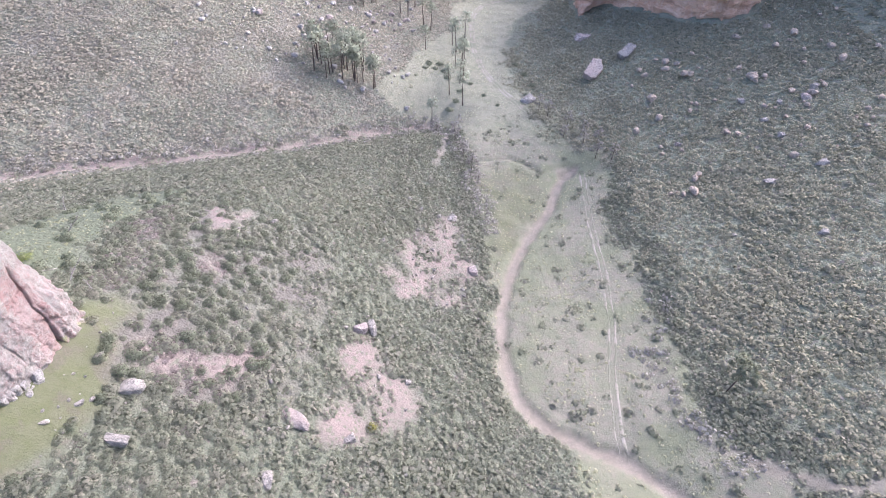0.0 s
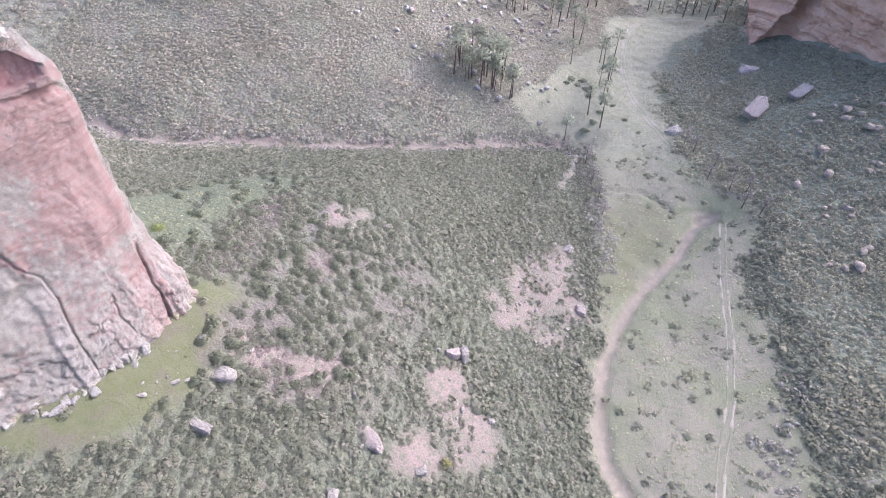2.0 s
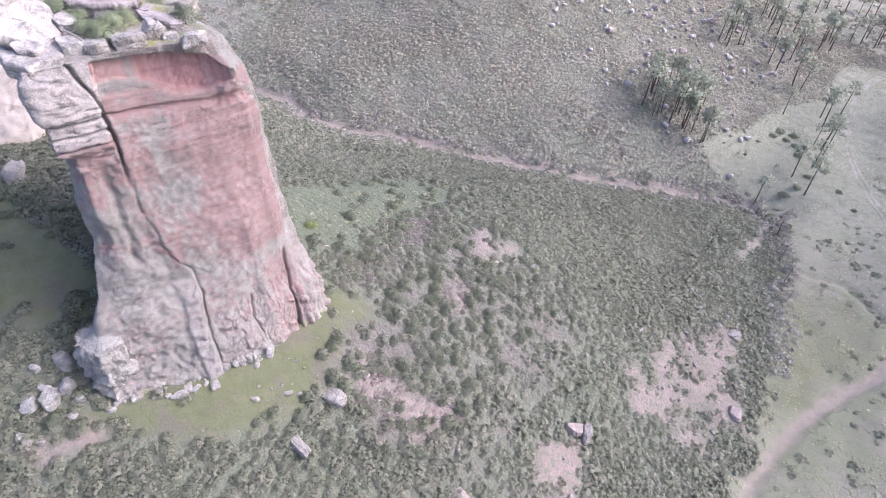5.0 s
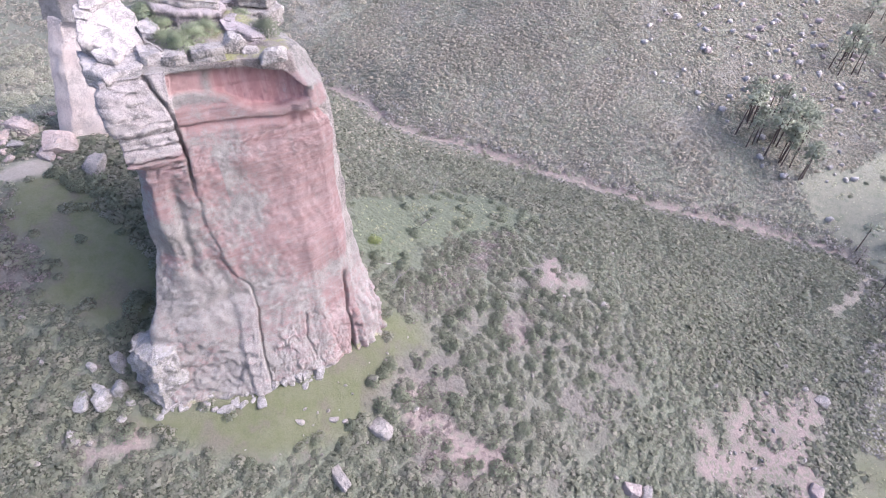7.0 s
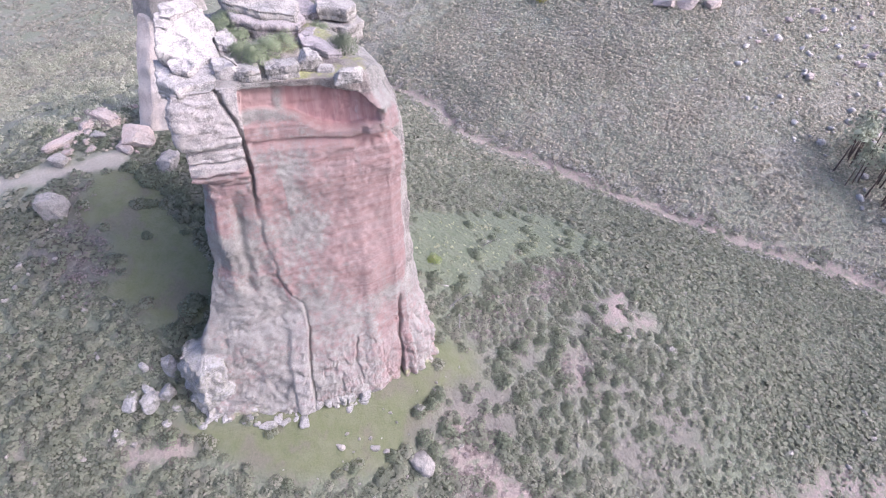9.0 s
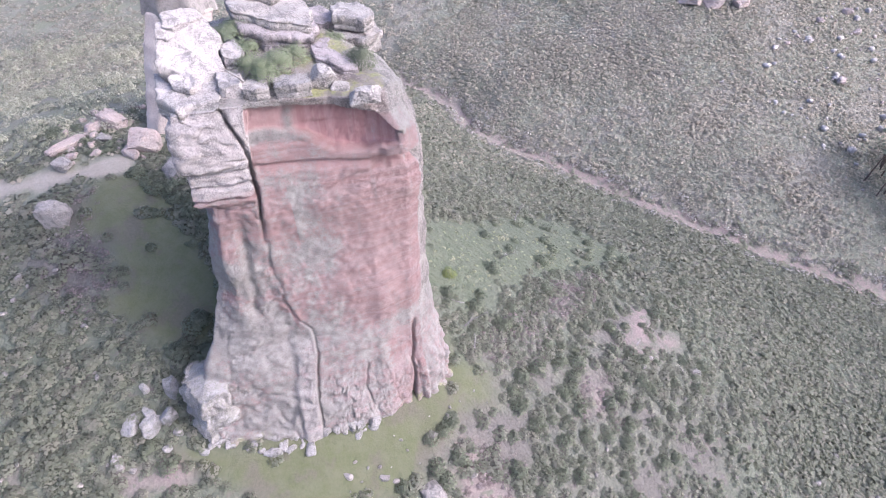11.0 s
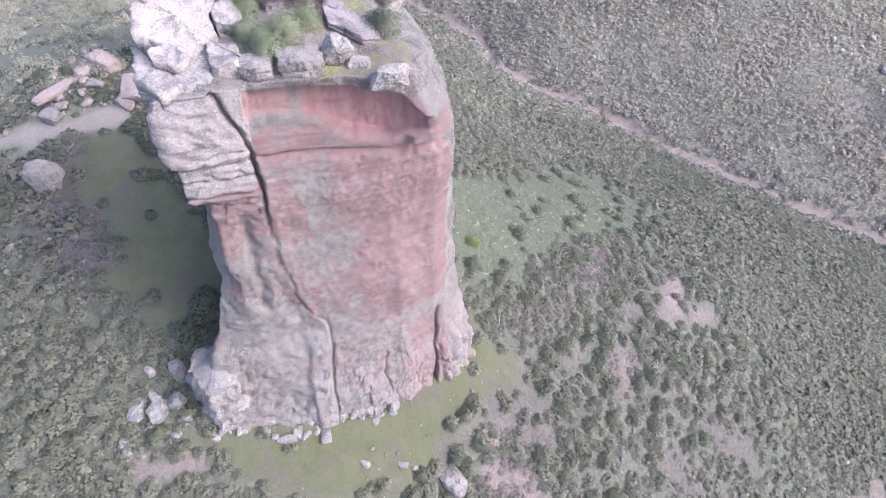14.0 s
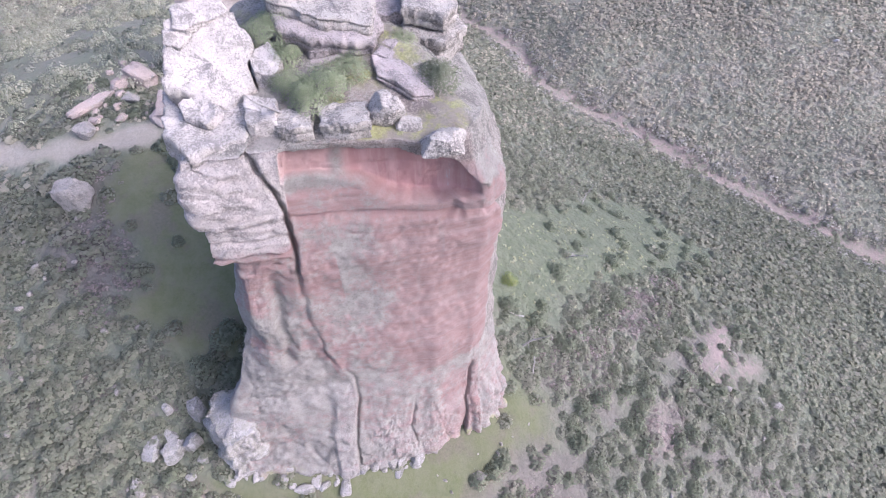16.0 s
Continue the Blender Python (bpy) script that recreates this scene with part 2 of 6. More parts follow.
def cover(x, y):
    """How much each kind of ground shows at each place, 0..1."""
    w = 2.2 * vnoise(x, y, 0, 9, 11) + 1.2 * vnoise(x, y, 0, 3.3, 12)
    c = {}
    c["valley"] = smooth(-2, 2, inside(x, y, VALLEY) + w)
    c["valley"] = np.maximum(c["valley"], 0.9 * smooth(-2, 3, inside(x, y, WEST_FLAT) + 1.0 * w))
    west = smooth(126, 140, -x + w) * (1 - smooth(70, 95, y + 2 * w))
    c["valley"] = np.maximum(c["valley"], west * (0.7 + 0.3 * vnoise(x, y, 0, 8, 104)))
    c["meadow"] = np.maximum(smooth(-2, 2, inside(x, y, MEADOW) + w * 0.7), smooth(-2, 2, inside(x, y, SHADE_MEADOW) + w * 0.7))
    c["meadow"] = np.maximum(c["meadow"], (0.55 + 0.3 * vnoise(x, y, 0, 6, 105)) * smooth(-3, 4, inside(x, y, VALLEY_GREEN) + w))
    c["straw"] = np.maximum(smooth(190, 225, y + 2 * w), smooth(-2, 2, inside(x, y, WEST_FLAT)))
    c["clearing"] = smooth(-4, 4, inside(x, y, CLEARING) + 1.5 * w)
    bare = np.zeros(np.shape(x))
    for area, edge in zip(BARE, (3, 3, 2.5, 1.5, 1.5, 1.5, 1.5, 2, 2)):
        bare = np.maximum(bare, smooth(-edge, edge, inside(x, y, area) + 0.63 * edge * w - (3 - edge) * 0.5))
    c["bare"] = bare * (1 - c["valley"] * 0.6) * (0.75 + 0.25 * smooth(-0.5, 0.3, vnoise(x, y, 0, 5, 18)))
    creek = line_distance(x, y, CREEK_LINE) + 0.5 * vnoise(x, y, 0, 4, 6)
    run = line_distance(x, y, GULLY_LINE) + 1.0 * vnoise(x, y, 0, 6, 7)
    c["bare"] = np.maximum(c["bare"], 0.95 * (1 - smooth(1.4, 5.0, run + 2.0 * vnoise(x, y, 0, 2.5, 13))))
    path = line_distance(x, y, SAND_PATH) + 1.2 * vnoise(x, y, 0, 4, 8)
    side = np.minimum(line_distance(x, y, WASHES[0]), line_distance(x, y, WASHES[1])) + 0.8 * vnoise(x, y, 0, 4, 9)
    c["sand"] = np.maximum.reduce([0.8 * (1 - smooth(0.8, 2.2, side)), 1 - smooth(1.1, 2.3, creek), 0.8 * (1 - smooth(3.4, 5.0, np.hypot(x - 49.5, y - 178))), 0.45 * smooth(-0.5, 0.3, vnoise(x, y, 0, 7, 14)) * (1 - smooth(0.4, 1.6, run + 0.6 * vnoise(x, y, 0, 2.5, 13))), 0.9 * (1 - smooth(1.0, 3.2, path))])
    belt = smooth(-64, -56, x + w) * (1 - smooth(-34, -22, x + w)) * smooth(44, 54, y) * (1 - smooth(100, 116, y + w))
    heath = np.zeros(np.shape(x))
    for area in HEATH:
        heath = np.maximum(heath, smooth(-2.5, 2.5, inside(x, y, area) + 1.3 * w))
    c["mauve"] = np.maximum(0.8 * heath, 0.8 * belt * (0.35 + 0.65 * smooth(-0.3, 0.4, fbm(x, y, 0, 7, 19, 2))))
    north = y - np.interp(x, [g[0] for g in GULLY], [g[1] for g in GULLY])
    c["far"] = np.maximum(smooth(0, 8, north), 0.3 * smooth(112, 124, -x + w)) * (x < 30) * (1 - c["valley"])
    c["east"] = smooth(-3, 9, 2.5 * w + x - np.interp(y, [0, 60, 90, 130, 150, 170, 185, 200, 240, 290, 345, 380], [100, 78, 67, 66, 60, 68, 62, 44, 33, 37, 62, 75])) 
    return c


# ---- materials ----
def shader(name):
    m = bpy.data.materials.new(name)
    m.use_nodes = True
    return m, m.node_tree.nodes, m.node_tree.links, m.node_tree.nodes["Principled BSDF"]


def math_node(nodes, links, op, a, b=None, clamp=False):
    n = nodes.new("ShaderNodeMath")
    n.operation, n.use_clamp = op, clamp
    for k, v in enumerate((a, b)):
        if v is None:
            continue
        if isinstance(v, (int, float)):
            n.inputs[k].default_value = v
        else:
            links.new(v, n.inputs[k])
    return n.outputs[0]


def blend(nodes, links, fac, a, b):
    n = nodes.new("ShaderNodeMix")
    n.data_type = "RGBA"
    for key, v in ((0, fac), (6, a), (7, b)):
        if isinstance(v, (int, float)):
            n.inputs[key].default_value = v
        elif isinstance(v, tuple):
            n.inputs[key].default_value = (*v, 1)
        else:
            links.new(v, n.inputs[key])
    return n.outputs[2]


def ramp(nodes, links, value, lo, hi):
    n = nodes.new("ShaderNodeMapRange")
    n.interpolation_type = "SMOOTHSTEP"
    links.new(value, n.inputs[0])
    n.inputs[1].default_value, n.inputs[2].default_value = lo, hi
    return n.outputs[0]


def speckle(nodes, links, scale, detail=4.0, rough=0.6, stretch=None, voronoi=False):
    co = nodes.new("ShaderNodeTexCoord").outputs["Object"]
    if stretch:
        mp = nodes.new("ShaderNodeMapping")
        mp.inputs["Scale"].default_value = stretch
        links.new(co, mp.inputs[0])
        co = mp.outputs[0]
    n = nodes.new("ShaderNodeTexVoronoi" if voronoi else "ShaderNodeTexNoise")
    links.new(co, n.inputs["Vector"])
    n.inputs["Scale"].default_value = scale
    if voronoi:
        return n.outputs["Distance"]
    n.inputs["Detail"].default_value, n.inputs["Roughness"].default_value = detail, rough
    return n.outputs["Fac"]


def relief(nodes, links, bsdf, height, strength, distance):
    b = nodes.new("ShaderNodeBump")
    b.inputs["Strength"].default_value, b.inputs["Distance"].default_value = strength, distance
    links.new(height, b.inputs["Height"])
    links.new(b.outputs[0], bsdf.inputs["Normal"])


def field(nodes, name):
    n = nodes.new("ShaderNodeAttribute")
    n.attribute_name = name
    return n.outputs["Fac"]


def cells(nodes, links, scale, warp=0.35):
    """Rounded cells of uneven size, as low cushions of plants grow: distance from each middle, and a tone of its own."""
    co = nodes.new("ShaderNodeTexCoord").outputs["Object"]
    wob = nodes.new("ShaderNodeTexNoise")
    wob.inputs["Scale"].default_value = scale * 1.3
    wob.inputs["Detail"].default_value = 3
    links.new(co, wob.inputs["Vector"])
    scaled = nodes.new("ShaderNodeVectorMath")
    scaled.operation = "SCALE"
    scaled.inputs["Scale"].default_value = warp / scale * 2
    links.new(wob.outputs["Color"], scaled.inputs[0])
    both = nodes.new("ShaderNodeVectorMath")
    links.new(co, both.inputs[0])
    links.new(scaled.outputs[0], both.inputs[1])
    v = nodes.new("ShaderNodeTexVoronoi")
    v.inputs["Scale"].default_value = scale
    links.new(both.outputs[0], v.inputs["Vector"])
    tone = nodes.new("ShaderNodeSeparateColor")
    links.new(v.outputs["Color"], tone.inputs[0])
    return v.outputs["Distance"], tone.outputs[0]


def ground_material():
    m, n, l, bsdf = shader("ground")
    fine, mid, big = speckle(n, l, 2.6, 7, 0.8), speckle(n, l, 0.45, 6, 0.7), speckle(n, l, 0.05, 4)
    grain = speckle(n, l, 6.0, 6, 0.8)
    cushion, tone = cells(n, l, 0.75)
    small, tint = cells(n, l, 1.7)
    green = blend(n, l, tone, (0.09, 0.106, 0.072), (0.13, 0.144, 0.103))
    green = blend(n, l, ramp(n, l, fine, 0.42, 0.62), green, (0.128, 0.134, 0.10))
    mauve = blend(n, l, tint, (0.13, 0.108, 0.098), (0.178, 0.15, 0.138))
    slope = blend(n, l, ramp(n, l, mid, 0.54, 0.70), green, mauve)
    slope = blend(n, l, math_node(n, l, "MULTIPLY", ramp(n, l, big, 0.5, 0.66), 0.6), slope, (0.128, 0.146, 0.102))
    heath = blend(n, l, tint, (0.106, 0.096, 0.085), (0.146, 0.130, 0.117))
    heath = blend(n, l, math_node(n, l, "MULTIPLY", ramp(n, l, grain, 0.5, 0.66), 0.4), heath, (0.205, 0.188, 0.165))
    slope = blend(n, l, field(n, "mauve"), slope, heath)
    # the far hillside is greyer and drier
    dry = blend(n, l, tone, (0.142, 0.150, 0.106), (0.196, 0.200, 0.152))
    dry = blend(n, l, ramp(n, l, math_node(n, l, "ADD", mid, math_node(n, l, "MULTIPLY", math_node(n, l, "SUBTRACT", big, 0.5), 1.2)), 0.45, 0.62), dry, blend(n, l, tint, (0.160, 0.154, 0.124), (0.212, 0.202, 0.166)))
    dry = blend(n, l, math_node(n, l, "MULTIPLY", ramp(n, l, grain, 0.5, 0.66), 0.35), dry, (0.25, 0.24, 0.2))
    col = blend(n, l, field(n, "far"), slope, dry)
    shade = blend(n, l, tone, (0.14, 0.16, 0.108), (0.205, 0.218, 0.16))
    shade = blend(n, l, ramp(n, l, mid, 0.52, 0.66), shade, (0.20, 0.178, 0.15))
    col = blend(n, l, field(n, "east"), col, shade)
    grass = blend(n, l, ramp(n, l, mid, 0.35, 0.65), blend(n, l, ramp(n, l, fine, 0.3, 0.7), (0.118, 0.130, 0.088), (0.205, 0.205, 0.150)), (0.205, 0.19, 0.152))
    grass = blend(n, l, ramp(n, l, big, 0.45, 0.6), grass, blend(n, l, ramp(n, l, fine, 0.3, 0.7), (0.135, 0.15, 0.092), (0.185, 0.194, 0.128)))
    grass = blend(n, l, math_node(n, l, "MULTIPLY", ramp(n, l, grain, 0.52, 0.66), 0.5), grass, (0.245, 0.24, 0.17))
    grass = blend(n, l, math_node(n, l, "MULTIPLY", ramp(n, l, mid, 0.44, 0.33), 0.6), grass, (0.125, 0.135, 0.092))
    straw = blend(n, l, ramp(n, l, fine, 0.3, 0.7), (0.200, 0.205, 0.148), (0.275, 0.272, 0.205))
    grass = blend(n, l, math_node(n, l, "MULTIPLY", field(n, "straw"), ramp(n, l, mid, 0.3, 0.6)), grass, straw)
    col = blend(n, l, field(n, "valley"), col, grass)
    clear = blend(n, l, ramp(n, l, mid, 0.35, 0.65), (0.090, 0.110, 0.066), (0.116, 0.130, 0.086))
    clear = blend(n, l, ramp(n, l, fine, 0.5, 0.75), clear, (0.132, 0.137, 0.098))
    col = blend(n, l, field(n, "clearing"), col, clear)
    turf = blend(n, l, ramp(n, l, mid, 0.3, 0.7), blend(n, l, ramp(n, l, fine, 0.3, 0.7), (0.080, 0.096, 0.042), (0.108, 0.122, 0.058)), (0.128, 0.132, 0.078))
    turf = blend(n, l, math_node(n, l, "MULTIPLY", ramp(n, l, big, 0.5, 0.66), 0.8), turf, blend(n, l, ramp(n, l, fine, 0.35, 0.65), (0.105, 0.100, 0.074), (0.142, 0.132, 0.100)))
    turf = blend(n, l, math_node(n, l, "MULTIPLY", ramp(n, l, grain, 0.5, 0.7), 0.4), turf, (0.142, 0.144, 0.094))
    turf = blend(n, l, math_node(n, l, "MULTIPLY", ramp(n, l, speckle(n, l, 1.1, 5, 0.7), 0.56, 0.68), 0.45), turf, (0.075, 0.088, 0.048))
    turf = blend(n, l, math_node(n, l, "MULTIPLY", ramp(n, l, speckle(n, l, 0.2, 5, 0.65), 0.5, 0.62), 0.7), turf, blend(n, l, ramp(n, l, fine, 0.35, 0.65), (0.098, 0.092, 0.066), (0.138, 0.124, 0.095)))
    col = blend(n, l, field(n, "meadow"), col, turf)
    soil = blend(n, l, ramp(n, l, fine, 0.35, 0.65), (0.165, 0.135, 0.12), blend(n, l, ramp(n, l, mid, 0.4, 0.65), (0.285, 0.228, 0.21), (0.225, 0.188, 0.168)))
    soil = blend(n, l, ramp(n, l, tint, 0.72, 0.8), soil, (0.14, 0.145, 0.105))
    soil = blend(n, l, math_node(n, l, "MULTIPLY", ramp(n, l, grain, 0.56, 0.68), 0.6), soil, (0.295, 0.25, 0.23))
    col = blend(n, l, field(n, "bare"), col, soil)
    sand = blend(n, l, ramp(n, l, mid, 0.3, 0.7), (0.182, 0.160, 0.130), blend(n, l, ramp(n, l, fine, 0.35, 0.65), (0.21, 0.186, 0.152), (0.28, 0.25, 0.208)))
    sand = blend(n, l, math_node(n, l, "MULTIPLY", field(n, "straw"), 0.45), sand, blend(n, l, ramp(n, l, fine, 0.35, 0.65), (0.36, 0.325, 0.27), (0.45, 0.41, 0.345)))
    col = blend(n, l, field(n, "sand"), col, sand)
    l.new(col, bsdf.inputs["Base Color"])
    bsdf.inputs["Roughness"].default_value = 0.95
    # low cushions stand up wherever scrub closes the ground
    open_ground = math_node(n, l, "MAXIMUM", math_node(n, l, "MAXIMUM", field(n, "valley"), field(n, "meadow")), math_node(n, l, "MAXIMUM", field(n, "sand"), field(n, "bare")))
    closed = math_node(n, l, "SUBTRACT", 1.0, math_node(n, l, "MULTIPLY", open_ground, 0.85))
    lumps = math_node(n, l, "ADD", math_node(n, l, "MULTIPLY", cushion, -1.0), math_node(n, l, "MULTIPLY", small, -0.5))
    h = math_node(n, l, "ADD", math_node(n, l, "MULTIPLY", lumps, closed), math_node(n, l, "ADD", math_node(n, l, "MULTIPLY", fine, 0.55), math_node(n, l, "MULTIPLY", grain, 0.2)))
    relief(n, l, bsdf, h, 0.7, 0.55)
    return m


def leaf_material(name, dark, mid, pale, share=0.5):
    """Foliage whose clumps differ from one another, with drier and greener patches."""
    m, n, l, bsdf = shader(name)
    island = n.new("ShaderNodeNewGeometry").outputs["Random Per Island"]
    each = n.new("ShaderNodeObjectInfo").outputs["Random"]
    big = speckle(n, l, 0.05, 3)
    col = blend(n, l, ramp(n, l, island, 0.0, 0.75), dark, mid)
    col = blend(n, l, ramp(n, l, math_node(n, l, "ADD", island, math_node(n, l, "MULTIPLY", big, 0.9)), 1.32 - share * 0.5, 1.62 - share * 0.5), col, pale)
    col = blend(n, l, math_node(n, l, "MULTIPLY", each, 0.25), col, mid)
    bush = field(n, "bush")
    col = blend(n, l, math_node(n, l, "MULTIPLY", ramp(n, l, bush, 0.35, 0.0), 0.6), col, dark)
    col = blend(n, l, math_node(n, l, "MULTIPLY", ramp(n, l, bush, 0.65, 1.0), 0.6), col, pale)
    fine, fleck = speckle(n, l, 5.0, 5, 0.75), speckle(n, l, 3.2, voronoi=True)
    col = blend(n, l, math_node(n, l, "MULTIPLY", ramp(n, l, fine, 0.48, 0.66), 0.6), col, pale)
    col = blend(n, l, math_node(n, l, "MULTIPLY", ramp(n, l, fine, 0.50, 0.36), 0.45), col, dark)
    relief(n, l, bsdf, math_node(n, l, "ADD", fine, math_node(n, l, "MULTIPLY", fleck, -0.6)), 0.8, 0.25)
    l.new(col, bsdf.inputs["Base Color"])
    bsdf.inputs["Roughness"].default_value = 0.75
    bsdf.inputs["Specular IOR Level"].default_value = 0.25
    thin = n.new("ShaderNodeBsdfTranslucent")
    l.new(col, thin.inputs["Color"])
    mix = n.new("ShaderNodeMixShader")
    mix.inputs[0].default_value = 0.45
    l.new(bsdf.outputs[0], mix.inputs[1])
    l.new(thin.outputs[0], mix.inputs[2])
    l.new(mix.outputs[0], n["Material Output"].inputs["Surface"])
    return m


def lichen_specks(n, l, scale=1.0):
    """Small dark crusts of lichen that gather in patches, 0..1."""
    spot, patch = speckle(n, l, 6.0 * scale, 10, 0.8), speckle(n, l, 0.55 * scale, 4, 0.6)
    wide = math_node(n, l, "ADD", spot, math_node(n, l, "MULTIPLY", math_node(n, l, "SUBTRACT", patch, 0.5), 0.45))
    small = speckle(n, l, 15.0 * scale, 6, 0.7)
    return math_node(n, l, "MAXIMUM", ramp(n, l, wide, 0.51, 0.545), math_node(n, l, "MULTIPLY", ramp(n, l, small, 0.56, 0.6), 0.7))


def rock_material(name, main, other, lichen, dark=(0.095, 0.09, 0.088), amount=0.5, scale=1.0):
    m, n, l, bsdf = shader(name)
    fine, mid, big = speckle(n, l, 7.0 * scale, 8, 0.8), speckle(n, l, 1.3 * scale, 8, 0.75), speckle(n, l, 0.3 * scale, 3)
    each = n.new("ShaderNodeObjectInfo").outputs["Random"]
    col = blend(n, l, ramp(n, l, big, 0.35, 0.65), main, other)
    col = blend(n, l, math_node(n, l, "MULTIPLY", each, 0.3), col, other)
    col = blend(n, l, math_node(n, l, "MULTIPLY", ramp(n, l, mid, 0.62 - amount * 0.3, 0.68 - amount * 0.3), 0.8), col, lichen)
    col = blend(n, l, math_node(n, l, "MULTIPLY", ramp(n, l, fine, 0.5, 0.62), 0.35), col, main)
    specks = lichen_specks(n, l, scale)
    col = blend(n, l, math_node(n, l, "MULTIPLY", specks, 0.22 + 0.55 * amount), col, dark)
    l.new(col, bsdf.inputs["Base Color"])
    bsdf.inputs["Roughness"].default_value = 0.92
    h = math_node(n, l, "ADD", math_node(n, l, "ADD", mid, math_node(n, l, "MULTIPLY", fine, 0.6)), math_node(n, l, "MULTIPLY", specks, -0.12))
    relief(n, l, bsdf, h, 1.0, 0.22 / scale)
    return m


def sandstone_material():
    """The stack: salmon-red sandstone, grey lichen skins, pale weathered blocks, and bedding streaks."""
    m, n, l, bsdf = shader("sandstone")
    fine = speckle(n, l, 4.5, 8, 0.8)
    mid = speckle(n, l, 0.7, 7, 0.7)
    beds = speckle(n, l, 0.5, 6, 0.65, (0.2, 0.2, 4.0))
    drip = speckle(n, l, 0.6, 6, 0.65, (1.8, 1.8, 0.14))
    specks = lichen_specks(n, l)
    thin = speckle(n, l, 0.6, 5, 0.6, (0.12, 0.12, 11.0))
    blotch = speckle(n, l, 1.6, 6, 0.7)
    pink = blend(n, l, ramp(n, l, beds, 0.38, 0.62), (0.355, 0.230, 0.217), (0.396, 0.291, 0.275))
    pink = blend(n, l, math_node(n, l, "MULTIPLY", ramp(n, l, thin, 0.50, 0.66), 0.2), pink, (0.272, 0.177, 0.167))
    pink = blend(n, l, math_node(n, l, "MULTIPLY", ramp(n, l, blotch, 0.52, 0.68), 0.4), pink, (0.415, 0.327, 0.310))
    pink = blend(n, l, math_node(n, l, "MULTIPLY", ramp(n, l, fine, 0.50, 0.65), 0.5), pink, (0.245, 0.164, 0.153))
    pink = blend(n, l, math_node(n, l, "MULTIPLY", ramp(n, l, drip, 0.56, 0.66), 0.5), pink, (0.318, 0.284, 0.267))
    grey = blend(n, l, ramp(n, l, mid, 0.35, 0.65), (0.308, 0.292, 0.266), (0.392, 0.372, 0.342))
    grey = blend(n, l, math_node(n, l, "MULTIPLY", ramp(n, l, blotch, 0.52, 0.66), 0.45), grey, (0.354, 0.296, 0.278))
    grey = blend(n, l, math_node(n, l, "MULTIPLY", ramp(n, l, fine, 0.5, 0.63), 0.55), grey, (0.180, 0.174, 0.156))
    grey = blend(n, l, math_node(n, l, "MULTIPLY", ramp(n, l, drip, 0.55, 0.65), 0.4), grey, (0.340, 0.327, 0.299))
    pale = blend(n, l, ramp(n, l, fine, 0.42, 0.6), (0.60, 0.556, 0.528), (0.49, 0.446, 0.42))
    pale = blend(n, l, math_node(n, l, "MULTIPLY", specks, 0.55), pale, (0.190, 0.178, 0.169))
    edge = math_node(n, l, "MULTIPLY", math_node(n, l, "SUBTRACT", math_node(n, l, "ADD", math_node(n, l, "MULTIPLY", mid, 1.5), math_node(n, l, "MULTIPLY", blotch, 1.0)), 1.25), 1.5)
    mask = math_node(n, l, "ADD", math_node(n, l, "ADD", field(n, "lichen"), edge), math_node(n, l, "MULTIPLY", math_node(n, l, "SUBTRACT", fine, 0.5), 0.9))
    col = blend(n, l, ramp(n, l, mask, 0.15, 0.85), pink, grey)
    col = blend(n, l, math_node(n, l, "MULTIPLY", specks, 0.18), col, (0.187, 0.171, 0.167))
    col = blend(n, l, field(n, "pale"), col, pale)
    red = blend(n, l, ramp(n, l, drip, 0.42, 0.6), (0.318, 0.180, 0.172), (0.372, 0.234, 0.220))
    red = blend(n, l, ramp(n, l, drip, 0.64, 0.69), red, (0.366, 0.319, 0.294))
    col = blend(n, l, field(n, "red"), col, red)
    dark = blend(n, l, specks, blend(n, l, ramp(n, l, fine, 0.4, 0.6), (0.296, 0.283, 0.249), (0.468, 0.447, 0.407)), (0.156, 0.152, 0.139))
    col = blend(n, l, field(n, "dark"), col, dark)
    moss = blend(n, l, ramp(n, l, mid, 0.45, 0.58), (0.296, 0.272, 0.211), blend(n, l, ramp(n, l, fine, 0.4, 0.6), (0.264, 0.288, 0.097), (0.420, 0.428, 0.166)))
    col = blend(n, l, field(n, "moss"), col, moss)
    l.new(col, bsdf.inputs["Base Color"])
    bsdf.inputs["Roughness"].default_value = 0.93
    grit = speckle(n, l, 9.0, 6, 0.8)
    calm = math_node(n, l, "SUBTRACT", 1.0, math_node(n, l, "MULTIPLY", field(n, "red"), 0.75))
    h = math_node(n, l, "ADD", math_node(n, l, "ADD", math_node(n, l, "MULTIPLY", grit, 0.35), math_node(n, l, "MULTIPLY", thin, 0.3)), math_node(n, l, "ADD", math_node(n, l, "MULTIPLY", mid, 0.6), math_node(n, l, "MULTIPLY", fine, 0.8)))
    relief(n, l, bsdf, math_node(n, l, "MULTIPLY", h, calm), 1.0, 0.38)
    return m


